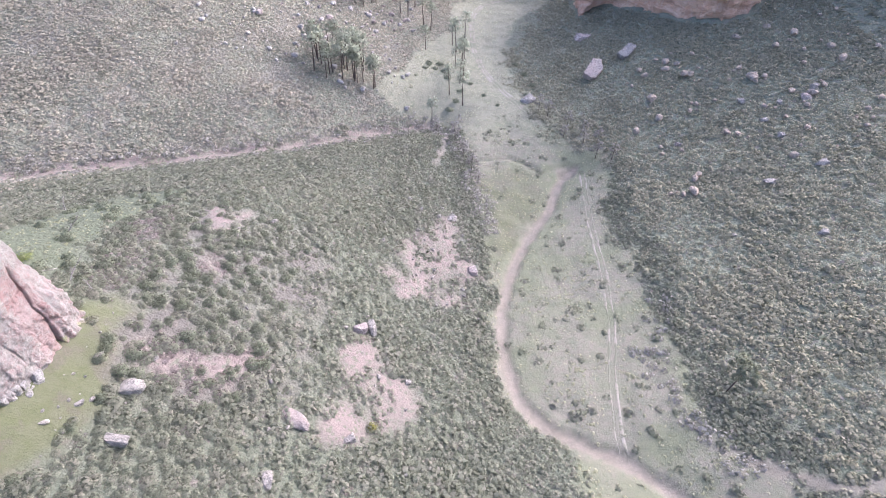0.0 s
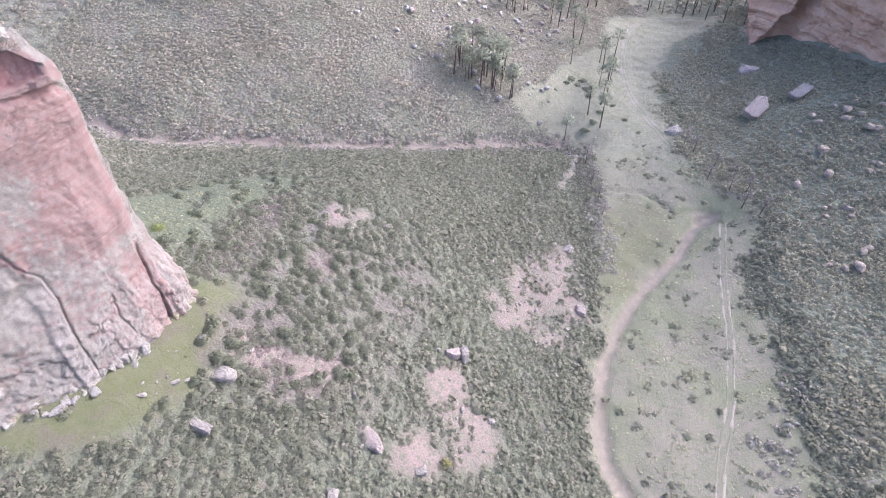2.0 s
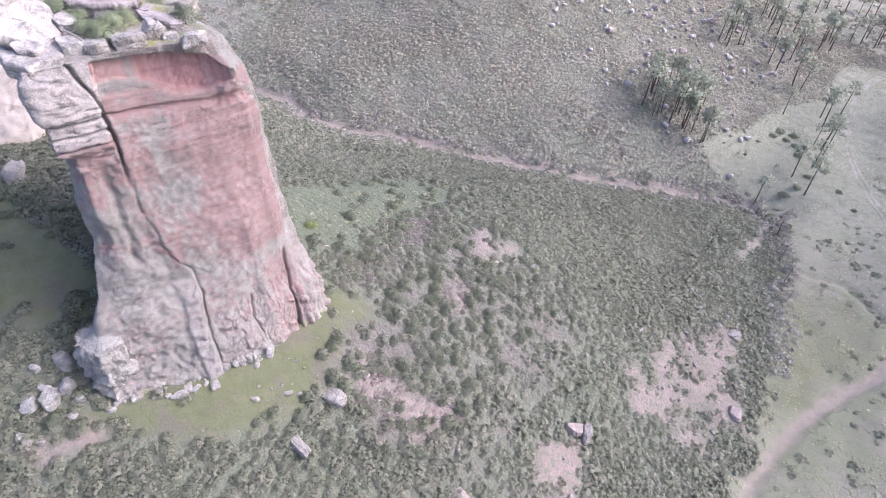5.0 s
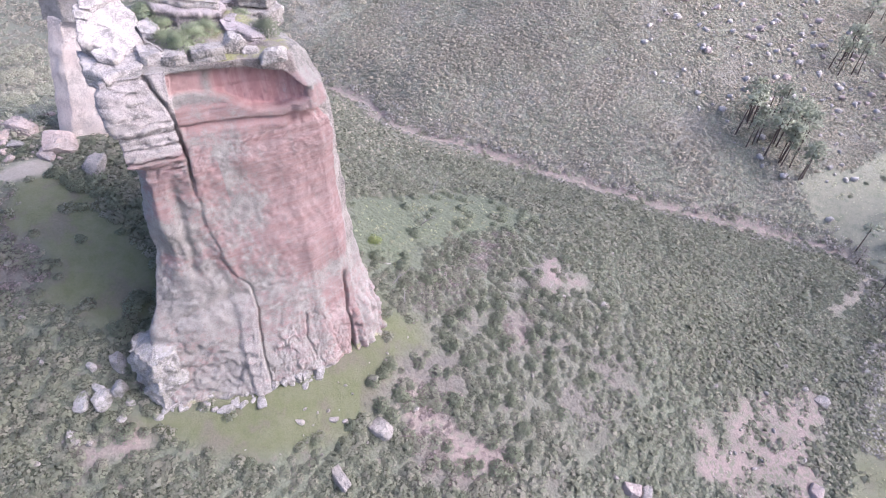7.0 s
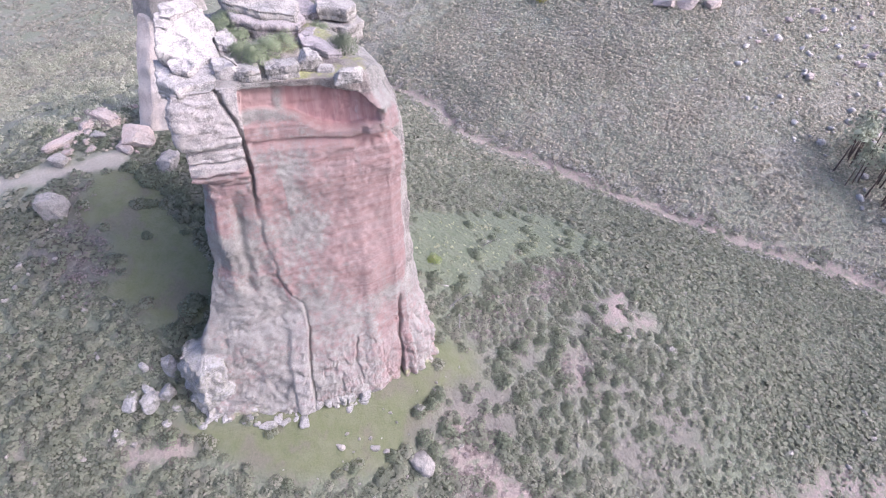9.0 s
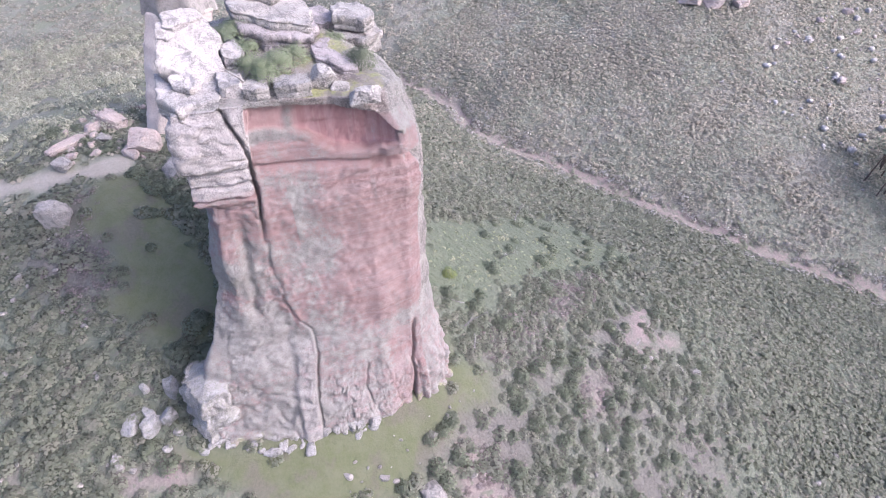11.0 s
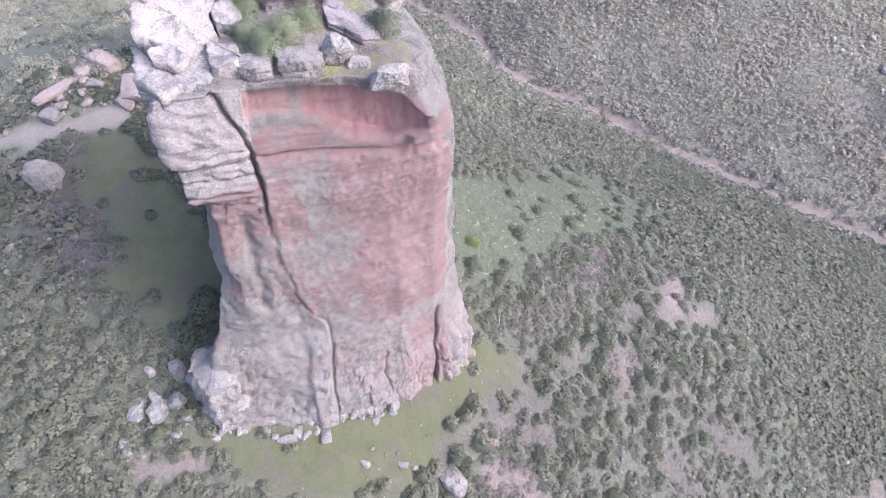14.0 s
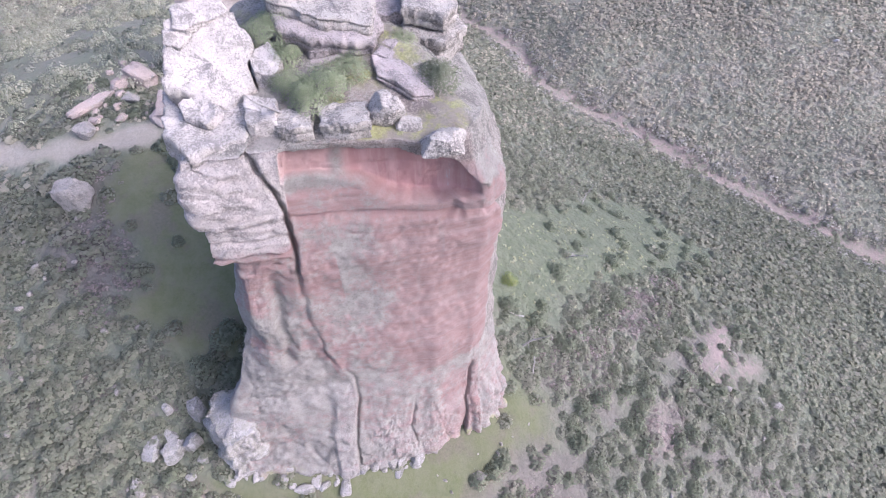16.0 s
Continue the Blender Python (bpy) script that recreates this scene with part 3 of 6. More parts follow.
def cliff_material():
    """Red bedded sandstone of the mesa: darker joints along the beds, pale runs of water down them."""
    m, n, l, bsdf = shader("red_cliff")
    mid, fine = speckle(n, l, 0.25, 6, 0.7), speckle(n, l, 1.6, 6, 0.75)
    beds = speckle(n, l, 0.16, 5, 0.65, (0.1, 0.1, 5.0))
    runs = speckle(n, l, 0.3, 5, 0.65, (1.6, 1.6, 0.12))
    # These tones hold some haze, as added lightness, and extra warmth against blue skylight.
    col = blend(n, l, ramp(n, l, mid, 0.35, 0.65), (0.66, 0.40, 0.27), (0.74, 0.52, 0.37))
    col = blend(n, l, math_node(n, l, "MULTIPLY", ramp(n, l, beds, 0.54, 0.62), 0.55), col, (0.40, 0.225, 0.15))
    col = blend(n, l, math_node(n, l, "MULTIPLY", ramp(n, l, runs, 0.55, 0.66), 0.5), col, (0.76, 0.60, 0.46))
    col = blend(n, l, math_node(n, l, "MULTIPLY", ramp(n, l, fine, 0.52, 0.66), 0.4), col, (0.47, 0.285, 0.195))
    l.new(col, bsdf.inputs["Base Color"])
    bsdf.inputs["Roughness"].default_value = 0.95
    relief(n, l, bsdf, math_node(n, l, "ADD", math_node(n, l, "MULTIPLY", beds, 1.5), math_node(n, l, "ADD", fine, mid)), 1.0, 0.8)
    return m


def bark_material():
    m, n, l, bsdf = shader("bark")
    g = speckle(n, l, 3.0, 5, 0.7, (1, 1, 0.3))
    l.new(blend(n, l, ramp(n, l, g, 0.35, 0.65), (0.045, 0.035, 0.03), (0.14, 0.105, 0.085)), bsdf.inputs["Base Color"])
    bsdf.inputs["Roughness"].default_value = 0.95
    return m


def track_material():
    m, n, l, bsdf = shader("wheel_rut")
    g, b = speckle(n, l, 1.6, 5, 0.7), speckle(n, l, 0.12, 3)
    col = blend(n, l, ramp(n, l, g, 0.35, 0.65), (0.27, 0.247, 0.206), (0.35, 0.322, 0.272))
    l.new(blend(n, l, ramp(n, l, math_node(n, l, "ADD", b, math_node(n, l, "MULTIPLY", math_node(n, l, "SUBTRACT", g, 0.5), 0.7)), 0.45, 0.58), col, (0.165, 0.17, 0.118)), bsdf.inputs["Base Color"])
    bsdf.inputs["Roughness"].default_value = 0.95
    relief(n, l, bsdf, g, 0.4, 0.1)
    return m


GROUND = ground_material()
SANDSTONE = sandstone_material()
CLIFF = cliff_material()
PALE_ROCK = rock_material("pale_rock", (0.321, 0.294, 0.267), (0.375, 0.350, 0.318), (0.262, 0.245, 0.216), amount=0.4)
CREST_ROCK = rock_material("crest_rock", (0.500, 0.462, 0.430), (0.565, 0.528, 0.494), (0.410, 0.385, 0.345), dark=(0.08, 0.078, 0.076), amount=0.5)
PINK_ROCK = rock_material("pink_rock", (0.386, 0.313, 0.282), (0.429, 0.369, 0.332), (0.356, 0.346, 0.320), amount=0.2)
WARM_ROCK = rock_material("warm_rock", (0.415, 0.36, 0.352), (0.475, 0.425, 0.417), (0.36, 0.33, 0.318), amount=0.6)
GREY_ROCK = rock_material("grey_rock", (0.488, 0.456, 0.418), (0.585, 0.546, 0.498), (0.374, 0.351, 0.315), amount=0.75)
SCRUB = leaf_material("scrub_leaves", (0.191, 0.210, 0.147), (0.255, 0.273, 0.202), (0.335, 0.318, 0.262), 0.35)
# The same scrub, its colour lightened to offset the eastern slope's weak light.
EAST_SCRUB = leaf_material("lightened_scrub_leaves", (0.308, 0.307, 0.219), (0.386, 0.378, 0.276), (0.470, 0.440, 0.335), 0.4)
HEATHER = leaf_material("heather_twigs", (0.225, 0.186, 0.176), (0.285, 0.238, 0.228), (0.36, 0.308, 0.298), 0.4)
TWIGS = leaf_material("bare_twigs", (0.296, 0.278, 0.255), (0.390, 0.376, 0.343), (0.497, 0.487, 0.437), 0.5)
DRY_SCRUB = leaf_material("dry_scrub_leaves", (0.345, 0.338, 0.268), (0.392, 0.378, 0.306), (0.455, 0.405, 0.324), 0.4)
GRASS = leaf_material("valley_grass", (0.323, 0.337, 0.213), (0.413, 0.419, 0.282), (0.509, 0.495, 0.364), 0.6)
BUSH = leaf_material("bush_leaves", (0.200, 0.226, 0.155), (0.270, 0.294, 0.212), (0.360, 0.382, 0.288), 0.3)
BRIGHT_BUSH = leaf_material("bright_bush_leaves", (0.308, 0.363, 0.224), (0.409, 0.457, 0.309), (0.511, 0.541, 0.400), 0.4)
NEEDLES = leaf_material("pine_needles", (0.325, 0.362, 0.268), (0.420, 0.452, 0.340), (0.490, 0.515, 0.405), 0.3)
JUNIPER = leaf_material("juniper_leaves", (0.358, 0.376, 0.264), (0.484, 0.486, 0.362), (0.610, 0.580, 0.467), 0.35)
LIME_BUSH = leaf_material("lime_bush_leaves", (0.24, 0.29, 0.09), (0.33, 0.38, 0.13), (0.42, 0.46, 0.20), 0.4)
YELLOW_BUSH = leaf_material("gorse", (0.30, 0.29, 0.08), (0.42, 0.40, 0.12), (0.50, 0.47, 0.20), 0.5)
DEADWOOD = rock_material("dead_wood", (0.33, 0.31, 0.29), (0.38, 0.36, 0.34), (0.27, 0.25, 0.235), amount=0.3, scale=2.0)
BARK = bark_material()
RUT = track_material()

# ---- the ground: one sheet, fine in the valley and wide to the horizon ----
def spread(lo, hi, step, reach):
    mid = np.arange(lo, hi + step / 2, step)
    out, d, p = [], step, hi
    while p < reach:
        d *= 1.25
        p += d
        out.append(p)
    left, d, p = [], step, lo
    while p > -reach:
        d *= 1.25
        p -= d
        left.append(p)
    return np.concatenate([np.array(left[::-1]), mid, np.array(out)])


gx, gy = spread(-216, 166, 1.15, 2600), spread(0, 372, 1.15, 2600)
XX, YY = np.meshgrid(gx, gy)
ZZ = ground(XX, YY)
me = mesh_from("ground", np.stack([XX, YY, ZZ], -1).reshape(-1, 3), grid_faces(len(gy), len(gx)), GROUND, True)
for key, values in cover(XX.ravel(), YY.ravel()).items():
    attribute(me, key, values)
tagged(new("ground", me), "hilly valley ground of grass, litter, pink soil and sand", "ground", kind="structure")


# ---- the vehicle track: two sandy wheel ruts ----
def rut(line, offset, width, lift=0.05):
    pts = np.array(rounded(line, 3))
    seg = np.concatenate([[0], np.cumsum(np.hypot(*np.diff(pts, axis=0).T))])
    s = np.arange(0, seg[-1], 0.8)
    x, y = np.interp(s, seg, pts[:, 0]), np.interp(s, seg, pts[:, 1])
    tx, ty = np.gradient(x), np.gradient(y)
    k = np.hypot(tx, ty)
    nx, ny = -ty / k, tx / k
    off = offset + 0.18 * vnoise(s, 0, 0, 6, 21)
    half = width / 2 * (1 + 0.95 * vnoise(s, 5, 0, 3, int(20 + offset * 10)))
    rows = []
    for side, drop in ((-1, -0.03), (-0.4, 0.02), (0.4, 0.02), (1, -0.03)):
        px, py = x + nx * (off + side * half), y + ny * (off + side * half)
        rows.append(np.stack([px, py, ground(px, py) + lift + drop], -1))
    v = np.stack(rows, 1).reshape(-1, 3)
    return mesh_from("wheel_rut", v, grid_faces(len(s), 4), RUT, True)


track = tagged(new("dirt_track"), "two-rut sandy farm track through the grass", "track", kind="structure")
for piece, wide in ((TRACK[2:12], 0.55), (TRACK[13:], 1.15)):
    part("wheel_rut", rut(piece, -0.85, wide), track)
    part("wheel_rut", rut(piece, 0.85, wide), track)


# ---- the sandstone stack ----
SECTIONS = [
    (12.0, [(-91, 42), (-80, 33), (-69, 27), (-66, 34.5), (-64.2, 39.5), (-63.7, 41.2), (-62.6, 44.5), (-61, 50.5), (-61.4, 55), (-60.2, 57.3), (-62, 62.6), (-72, 67), (-87, 69), (-93, 55)]),
    (26.0, [(-90, 42), (-80, 34.5), (-70.5, 28.3), (-67.4, 35.3), (-65.2, 40), (-64.6, 41.5), (-63.4, 44.5), (-61.9, 50.5), (-62.2, 54.8), (-61.2, 57.3), (-63.2, 62), (-72, 66), (-86, 68), (-92, 55)]),
    (33.0, [(-90, 43), (-80, 36.5), (-72, 29.8), (-69, 35), (-66.3, 41), (-65.8, 42.6), (-64.6, 46), (-62.9, 51), (-63, 55.6), (-62.8, 57.7), (-65.2, 61.7), (-74, 65.6), (-86, 67), (-92, 55)]),
    (41.0, [(-90, 44), (-80, 38.5), (-72.4, 33.2), (-70, 36.8), (-67.9, 42.4), (-67.2, 43.8), (-65.6, 48), (-64, 52), (-63.7, 56.2), (-64.3, 58), (-66.2, 60.9), (-75, 65.2), (-86, 67), (-91, 55)]),
    (50.0, [(-89, 45), (-80, 41.5), (-72.6, 36.6), (-70, 38.0), (-69, 40.8), (-67.9, 42.5), (-66.3, 47), (-64.4, 52.2), (-64.2, 56.6), (-64.8, 58.6), (-67, 60.9), (-75, 64.8), (-86, 66.5), (-90, 55)]),
    (62.0, [(-89, 45), (-80, 43), (-72.8, 38.6), (-70, 38.5), (-69, 41.0), (-68.3, 42.6), (-67, 47), (-65, 52), (-63.8, 56.6), (-64.2, 58.4), (-67.6, 61), (-76, 64.6), (-86, 66.2), (-89, 55)]),
    (62.7, [(-89, 44), (-80, 42), (-73.0, 37.8), (-70.0, 36.9), (-68.2, 41.8), (-68.4, 42.5), (-67, 47), (-65.1, 52), (-63.7, 56.6), (-64.2, 58.3), (-67.8, 61), (-76, 64.6), (-86, 66.2), (-89, 55)]),
    (68.0, [(-88, 45), (-80, 42.5), (-74, 38.6), (-70.2, 37.3), (-69.1, 42.4), (-69.2, 43.2), (-67.5, 47.7), (-64.4, 52.6), (-62.9, 55.2), (-64.3, 57.5), (-69.6, 61.2), (-78, 64.4), (-87, 66), (-89, 55)]),
    (71.6, [(-87, 46), (-80, 43), (-74, 39.2), (-70.6, 37.8), (-69.3, 43.0), (-68.9, 43.9), (-67.3, 48), (-64.2, 53), (-64.2, 54.6), (-65.6, 56.7), (-71.6, 61), (-79, 64.2), (-86, 65), (-88, 55)]),
]
COUNTS = (20, 22, 30, 26, 10, 36, 56, 46, 22, 28, 26, 22, 12, 16)
CRACK = [(41.3, 74), (41.6, 72), (42.2, 69), (42.9, 66), (42.7, 63), (42.15, 60), (41.9, 54), (42.2, 49), (42.9, 45), (44.2, 42.4), (44.1, 38.6), (42.6, 33), (41.8, 27), (41.6, 20)]
SIDE_CRACK = [(56.9, 38), (55.8, 31), (55.0, 20)]
GROOVE = [(40.2, 59), (39.7, 52), (39.2, 46)]
LOW_GROOVE = [(49.2, 34.5), (48.4, 31), (48.6, 27)]


def stack_mesh():
    zs = np.concatenate([np.arange(12, 22, 0.8), np.arange(22, 60, 0.26), np.arange(60, 63, 0.12), np.arange(63, 71.55, 0.11), [71.6]])
    corners = np.array([s[1] for s in SECTIONS], float)
    levels = np.array([s[0] for s in SECTIONS])
    ids = np.concatenate([k + np.arange(c) / c for k, c in enumerate(COUNTS)])
    rings = []
    for z in zs:
        c = np.array([[np.interp(z, levels, corners[:, k, a]) for a in (0, 1)] for k in range(14)])
        rings.append(np.stack([np.interp(ids, np.arange(15), np.append(c[:, a], c[0, a])) for a in (0, 1)], -1))
    P = np.stack(rings)
    for _ in range(2):
        P = 0.5 * P + 0.25 * (np.roll(P, 1, 1) + np.roll(P, -1, 1))
    Z = np.broadcast_to(zs[:, None], P.shape[:2])
    t = np.roll(P, -1, 1) - np.roll(P, 1, 1)
    N = np.stack([t[..., 1], -t[..., 0]], -1)
    N /= np.linalg.norm(N, axis=-1, keepdims=True)
    X, Y = P[..., 0], P[..., 1]
    front = np.broadcast_to(((ids > 2.2) & (ids < 10.5))[None], Z.shape)
    face = np.broadcast_to(((ids > 4.6) & (ids < 9.2))[None], Z.shape) * 1.0
    left = np.broadcast_to((ids <= 5.0)[None], Z.shape) * 1.0
    block = left * smooth(62.1, 62.5, Z + 0.35 * (Y - 38))
    d = 0.40 * fbm(X, Y, Z, 9, 31) + (0.20 - 0.10 * face) * fbm(X, Y, Z, 2.4, 32, 3) + 0.06 * fbm(X, Y, Z, 0.8, 33, 2)
    warp = Z + 0.5 * vnoise(X, Y, 0, 8, 34) + 0.05 * (Y - 50)
    d = d + 0.04 * vnoise(warp, 3, 0, 1.3, 35) + 0.06 * fbm(X, Y, Z, 0.55, 36, 2) + 0.05 * vnoise(X, Y, Z, 0.3, 51)
    d = d + 0.30 * vnoise(X * 1.0, Y * 1.0, Z * 0.10, 2.2, 37) * (1 - block) * (1 - 0.5 * face)
    # the lower part weathers into ribs and hollows, and stands on a broken bench
    low = 1 - smooth(30, 38, Z)
    d = d + low * (0.35 * vnoise(X, Y, Z * 0.25, 2.6, 38) + 0.08 * fbm(X, Y, Z, 1.2, 39, 2))
    wob = 0.5 * fbm(X, Y, Z, 1.5, 79, 2)
    big, joint_big = blocks(X + wob, Y + wob, Z - wob, (2.6, 2.6, 2.0), 80)
    little, joint_little = blocks(X - wob, Y + wob, Z, (1.0, 1.0, 0.6), 84)
    calm_face = 1 - 0.8 * face * (1 - low)
    d = d + calm_face * (1 - block) * ((0.18 + 0.5 * low) * (big - 0.5) + (0.08 + 0.16 * low) * (little - 0.5) - (0.06 + 0.16 * low) * (1 - smooth(0.0, 0.1, joint_big)))
    d = d + block * (0.16 * (little - 0.5) + 0.14 * (big - 0.5))
    k26 = int(np.argmin(np.abs(zs - 26)))
    bench = (ground(X[k26] + 2.0 * N[k26, :, 0], Y[k26] + 2.0 * N[k26, :, 1]) + 2.1)[None] + 0.6 * vnoise(Y, 0, 0, 1.3, 48)
    rubble = 1 - smooth(bench - 0.3, bench + 0.1, Z)
    d = d + front * (1 - smooth(50, 55, Y)) * (0.35 * rubble + rubble * (0.35 * vnoise(X, Y, Z, 1.3, 53) + 0.22 * vnoise(X, Y, Z, 0.5, 60)))
    # the buttress at the north corner stands in ribs, broken into blocks
    rib = (smooth(8.1, 8.35, ids) * (1 - smooth(10.2, 10.7, ids)))[None] * (1 - smooth(29, 33.5, Z))
    cross = np.abs(((Z + 0.5 * vnoise(X, Y, 0, 1.1, 75)) / 2.7) % 1.0 - 0.5)
    d = d + rib * (0.5 * np.abs(np.sin(Y * 1.9 + 0.5 * vnoise(X, Y, Z * 0.3, 2, 76))) - 0.2 + 0.3 * vnoise(X, Y, Z, 1.1, 77) - 0.45 * smooth(0.42, 0.5, cross))
    # beds of uneven depth, and thin winding joints
    course = np.floor(warp / 2.3 + 0.15 * vnoise(X, Y, 0, 5, 55))
    d = d + (0.10 + 0.10 * left) * (lattice(course.astype(int), course.astype(int) * 0, course.astype(int) * 0, 56) - 0.5)
    joint = np.abs(vnoise(X, Y, Z * 0.35, 3.2, 57) + 0.25 * vnoise(X, Y, Z, 0.9, 58))
    d = d - 0.28 * (1 - smooth(0.0, 0.045, joint)) * (0.35 + 0.65 * (1 - smooth(44, 52, Z)) + 0.4 * block) * (1 - 0.9 * face)
    # cracks between the pillars
    def cut(line, width, depth):
        lz, ly = [p[1] for p in line][::-1], [p[0] for p in line][::-1]
        off = np.abs(Y + 0.25 * vnoise(Z, 1, 0, 1.7, 40) + 0.1 * vnoise(Z, 7, 0, 0.6, 49) - np.interp(Z, lz, ly))
        within = smooth(min(lz) - 1, min(lz) + 1, Z) * (1 - smooth(max(lz) - 1, max(lz) + 1, Z))
        return depth * np.exp(-(off / width) ** 2) * within * front
    d = d - cut(CRACK, 0.13, 0.28 + 1.1 * smooth(57, 62, Z) + 0.2 * (1 - smooth(37, 41, Z))) - cut(SIDE_CRACK, 0.2, 1.3) - cut(GROOVE, 0.5, 0.65) - cut(LOW_GROOVE, 0.18, 0.45)
    # the red hollow under the cap, and the small overhang at its right foot
    edge = 0.3 * fbm(Y, 2, 0, 2.4, 41) + 0.12 * vnoise(Y, 4, 0, 0.5, 42)
    lip = np.interp(Y, [44, 50, 53.6, 55.8], [71.1, 70.8, 69.9, 67.3]) + 0.25 * edge
    sill = np.interp(Y, [44, 47, 50, 52, 55.4], [68.7, 68.2, 66.0, 65.6, 66.3]) + 0.7 * edge
    hollow = face * smooth(sill - 0.1, sill + 0.25, Z) * (1 - smooth(lip - 0.08, lip + 0.02, Z)) * smooth(43.0, 43.5, Y) * (1 - smooth(55.0, 55.8, Y))
    drip = np.exp(-((Y - 46.8 + 0.15 * vnoise(Z, 8, 0, 1.2, 54)) / 0.45) ** 2)
    d = d - hollow * (0.8 + 0.8 * smooth(46.4, 48.5, Y)) * (1 - 0.75 * smooth(52.2, 55.4, Y))
    shelf = face * smooth(67.0, 67.2, Z + 0.1 * (Y - 47) + 0.2 * edge) * (1 - smooth(50, 51.5, Y)) * (1 - hollow)
    d = d - 0.25 * shelf
    step = face * smooth(62.9 + edge, 63.6 + edge, Z) * (1 - smooth(64.9 + edge * 0.5, 65.1 + edge * 0.5, Z)) * smooth(52.5, 54, Y + edge)
    d = d - 0.6 * step
    d = d + 0.5 * face * smooth(65.0, 65.3, Z) * smooth(53.6, 54.6, Y) * (1 - smooth(68, 70, Z)) * (1 - hollow)
    # a shallow undercut along the bed below the hollow
    bed_z = np.interp(Y, [43, 49, 52, 54], [65.7, 65.3, 64.9, 64.6]) + 0.2 * edge
    under = face * smooth(bed_z - 1.3, bed_z - 0.1, Z) * (1 - smooth(bed_z, bed_z + 0.1, Z)) * (1 - hollow) * smooth(42.8, 43.6, Y)
    d = d - 0.45 * under
    # thin ledges where the face changes bed
    for level, drop in ((61.2, 0.14), (48.5, 0.08), (39.5, 0.12)):
        d = d + face * drop * smooth(level + 0.8, level - 0.05, Z + 0.5 * vnoise(Y, level, 0, 4, 50)) * smooth(level - 3.5, level - 0.4, Z + 0.5 * vnoise(Y, level, 0, 4, 50))
    # bedded layers of the overhanging block
    bed = np.abs(((warp * 0.72) % 1.0) - 0.5)
    d = d - block * (1 - smooth(65.6, 66.2, Z)) * 0.55 * smooth(0.36, 0.43, bed)
    d = d + block * 0.35 * smooth(66.0, 66.4, Z) * (1 - smooth(70.4, 71.2, Z))
    d = d - 0.07 * smooth(0.42, 0.5, np.abs(((warp * 0.19) % 1.0) - 0.5)) * (1 - block)
    crack_y = np.interp(Z, [p[1] for p in CRACK][::-1], [p[0] for p in CRACK][::-1])
    strip = front * smooth(crack_y - 2.6, crack_y - 2.2, Y + 0.3 * vnoise(Z, 3, 0, 2, 74)) * (1 - smooth(crack_y - 0.3, crack_y, Y)) * (1 - smooth(38, 42, Z))
    d = d + 0.45 * strip
    X2, Y2 = X + N[..., 0] * d, Y + N[..., 1] * d
    rows, cols = X2.shape
    Z2 = Z - smooth(62, 71.6, Z) * np.clip(0.72 * (Y2 - 56.2), 0, 6.5)
    verts = [np.stack([X2, Y2, Z2], -1).reshape(-1, 3)]
    # the top, drawn in towards the middle
    cx, cy = -77.5, 52.5
    tops = []
    for k, f in enumerate((0.03, 0.07, 0.12, 0.2, 0.3, 0.42, 0.56, 0.7, 0.85, 0.97)):
        x, y = X2[-1] * (1 - f) + cx * f, Y2[-1] * (1 - f) + cy * f
        z = 71.6 + 0.25 * (k > 0) + 0.7 * smooth(0.1, 0.7, f) + 0.45 * fbm(x, y, 0, 2.2, 43, 3) * min(1, 0.3 + k * 0.2)
        z = z - np.clip(0.72 * (y - 56.2), 0, 6.5) + 0.04 * np.maximum(0, -70 - x)
        tops.append(np.stack([x, y, z], -1))
    verts.append(np.stack(tops).reshape(-1, 3))
    V = np.concatenate(verts)
    total = rows + 10
    fx, fy, fz = V[:, 0], V[:, 1], V[:, 2]
    idv = np.tile(ids, total)
    soft = 2.6 * fbm(fx, fy, fz, 6, 44) + 0.9 * fbm(fx, fy, fz * 0.25, 2.6, 52)
    on_face = ((idv > 4.5) & (idv < 10.2)) * 1.0
    salmon = on_face * smooth(-4.5, 4.5, (fy - 47.6) + 0.02 * (58 - fz) + 0.8 * soft) * smooth(-3, 3, fz - 39.5 + 1.0 * soft - 0.4 * (fy - 50))
    salmon = salmon * (1 - 0.9 * smooth(54.6, 55.8, fy) * smooth(64.3, 65.2, fz))
    salmon = np.maximum(salmon, 0.8 * ((idv > 2.2) & (idv < 5.6)) * smooth(-2, 2, soft + 0.2 + 0.25 * (fz - 54)) * smooth(36, 40, fz) * (1 - smooth(63.2, 64.2, fz)))
    salmon = np.maximum(salmon, 0.7 * ((idv > 6.3) & (idv < 9)) * (1 - smooth(36, 42, fz)) * smooth(-1, 2, fy - 51 + 0.5 * soft))
    salmon = np.maximum(salmon, 0.45 * ((idv > 2) & (idv < 5)) * (1 - smooth(38, 46, fz)) * smooth(-1, 2, soft))
    salmon = np.maximum(salmon, 0.36 * (1 - smooth(36, 44, fz)) * smooth(-2.0, 1.5, soft + 0.6))
    salmon = np.maximum(salmon, (0.45 + 0.3 * smooth(64.6, 65.4, fz)) * on_face * smooth(62.0, 63.2, fz + 0.3 * soft) * (1 - smooth(67, 68.2, fz)))
    salmon = np.maximum(salmon, 0.8 * on_face * np.exp(-(((fy - 42.6) / 1.8) ** 2 + ((fz - 45) / 3.2) ** 2)))
    fields = {"lichen": 1 - salmon}
    pale = ((idv <= 5.0) & (idv > 0.5)) * smooth(62.6, 64.6, fz + 0.35 * soft)
    top = np.repeat(np.arange(total) >= rows, cols) * 1.0
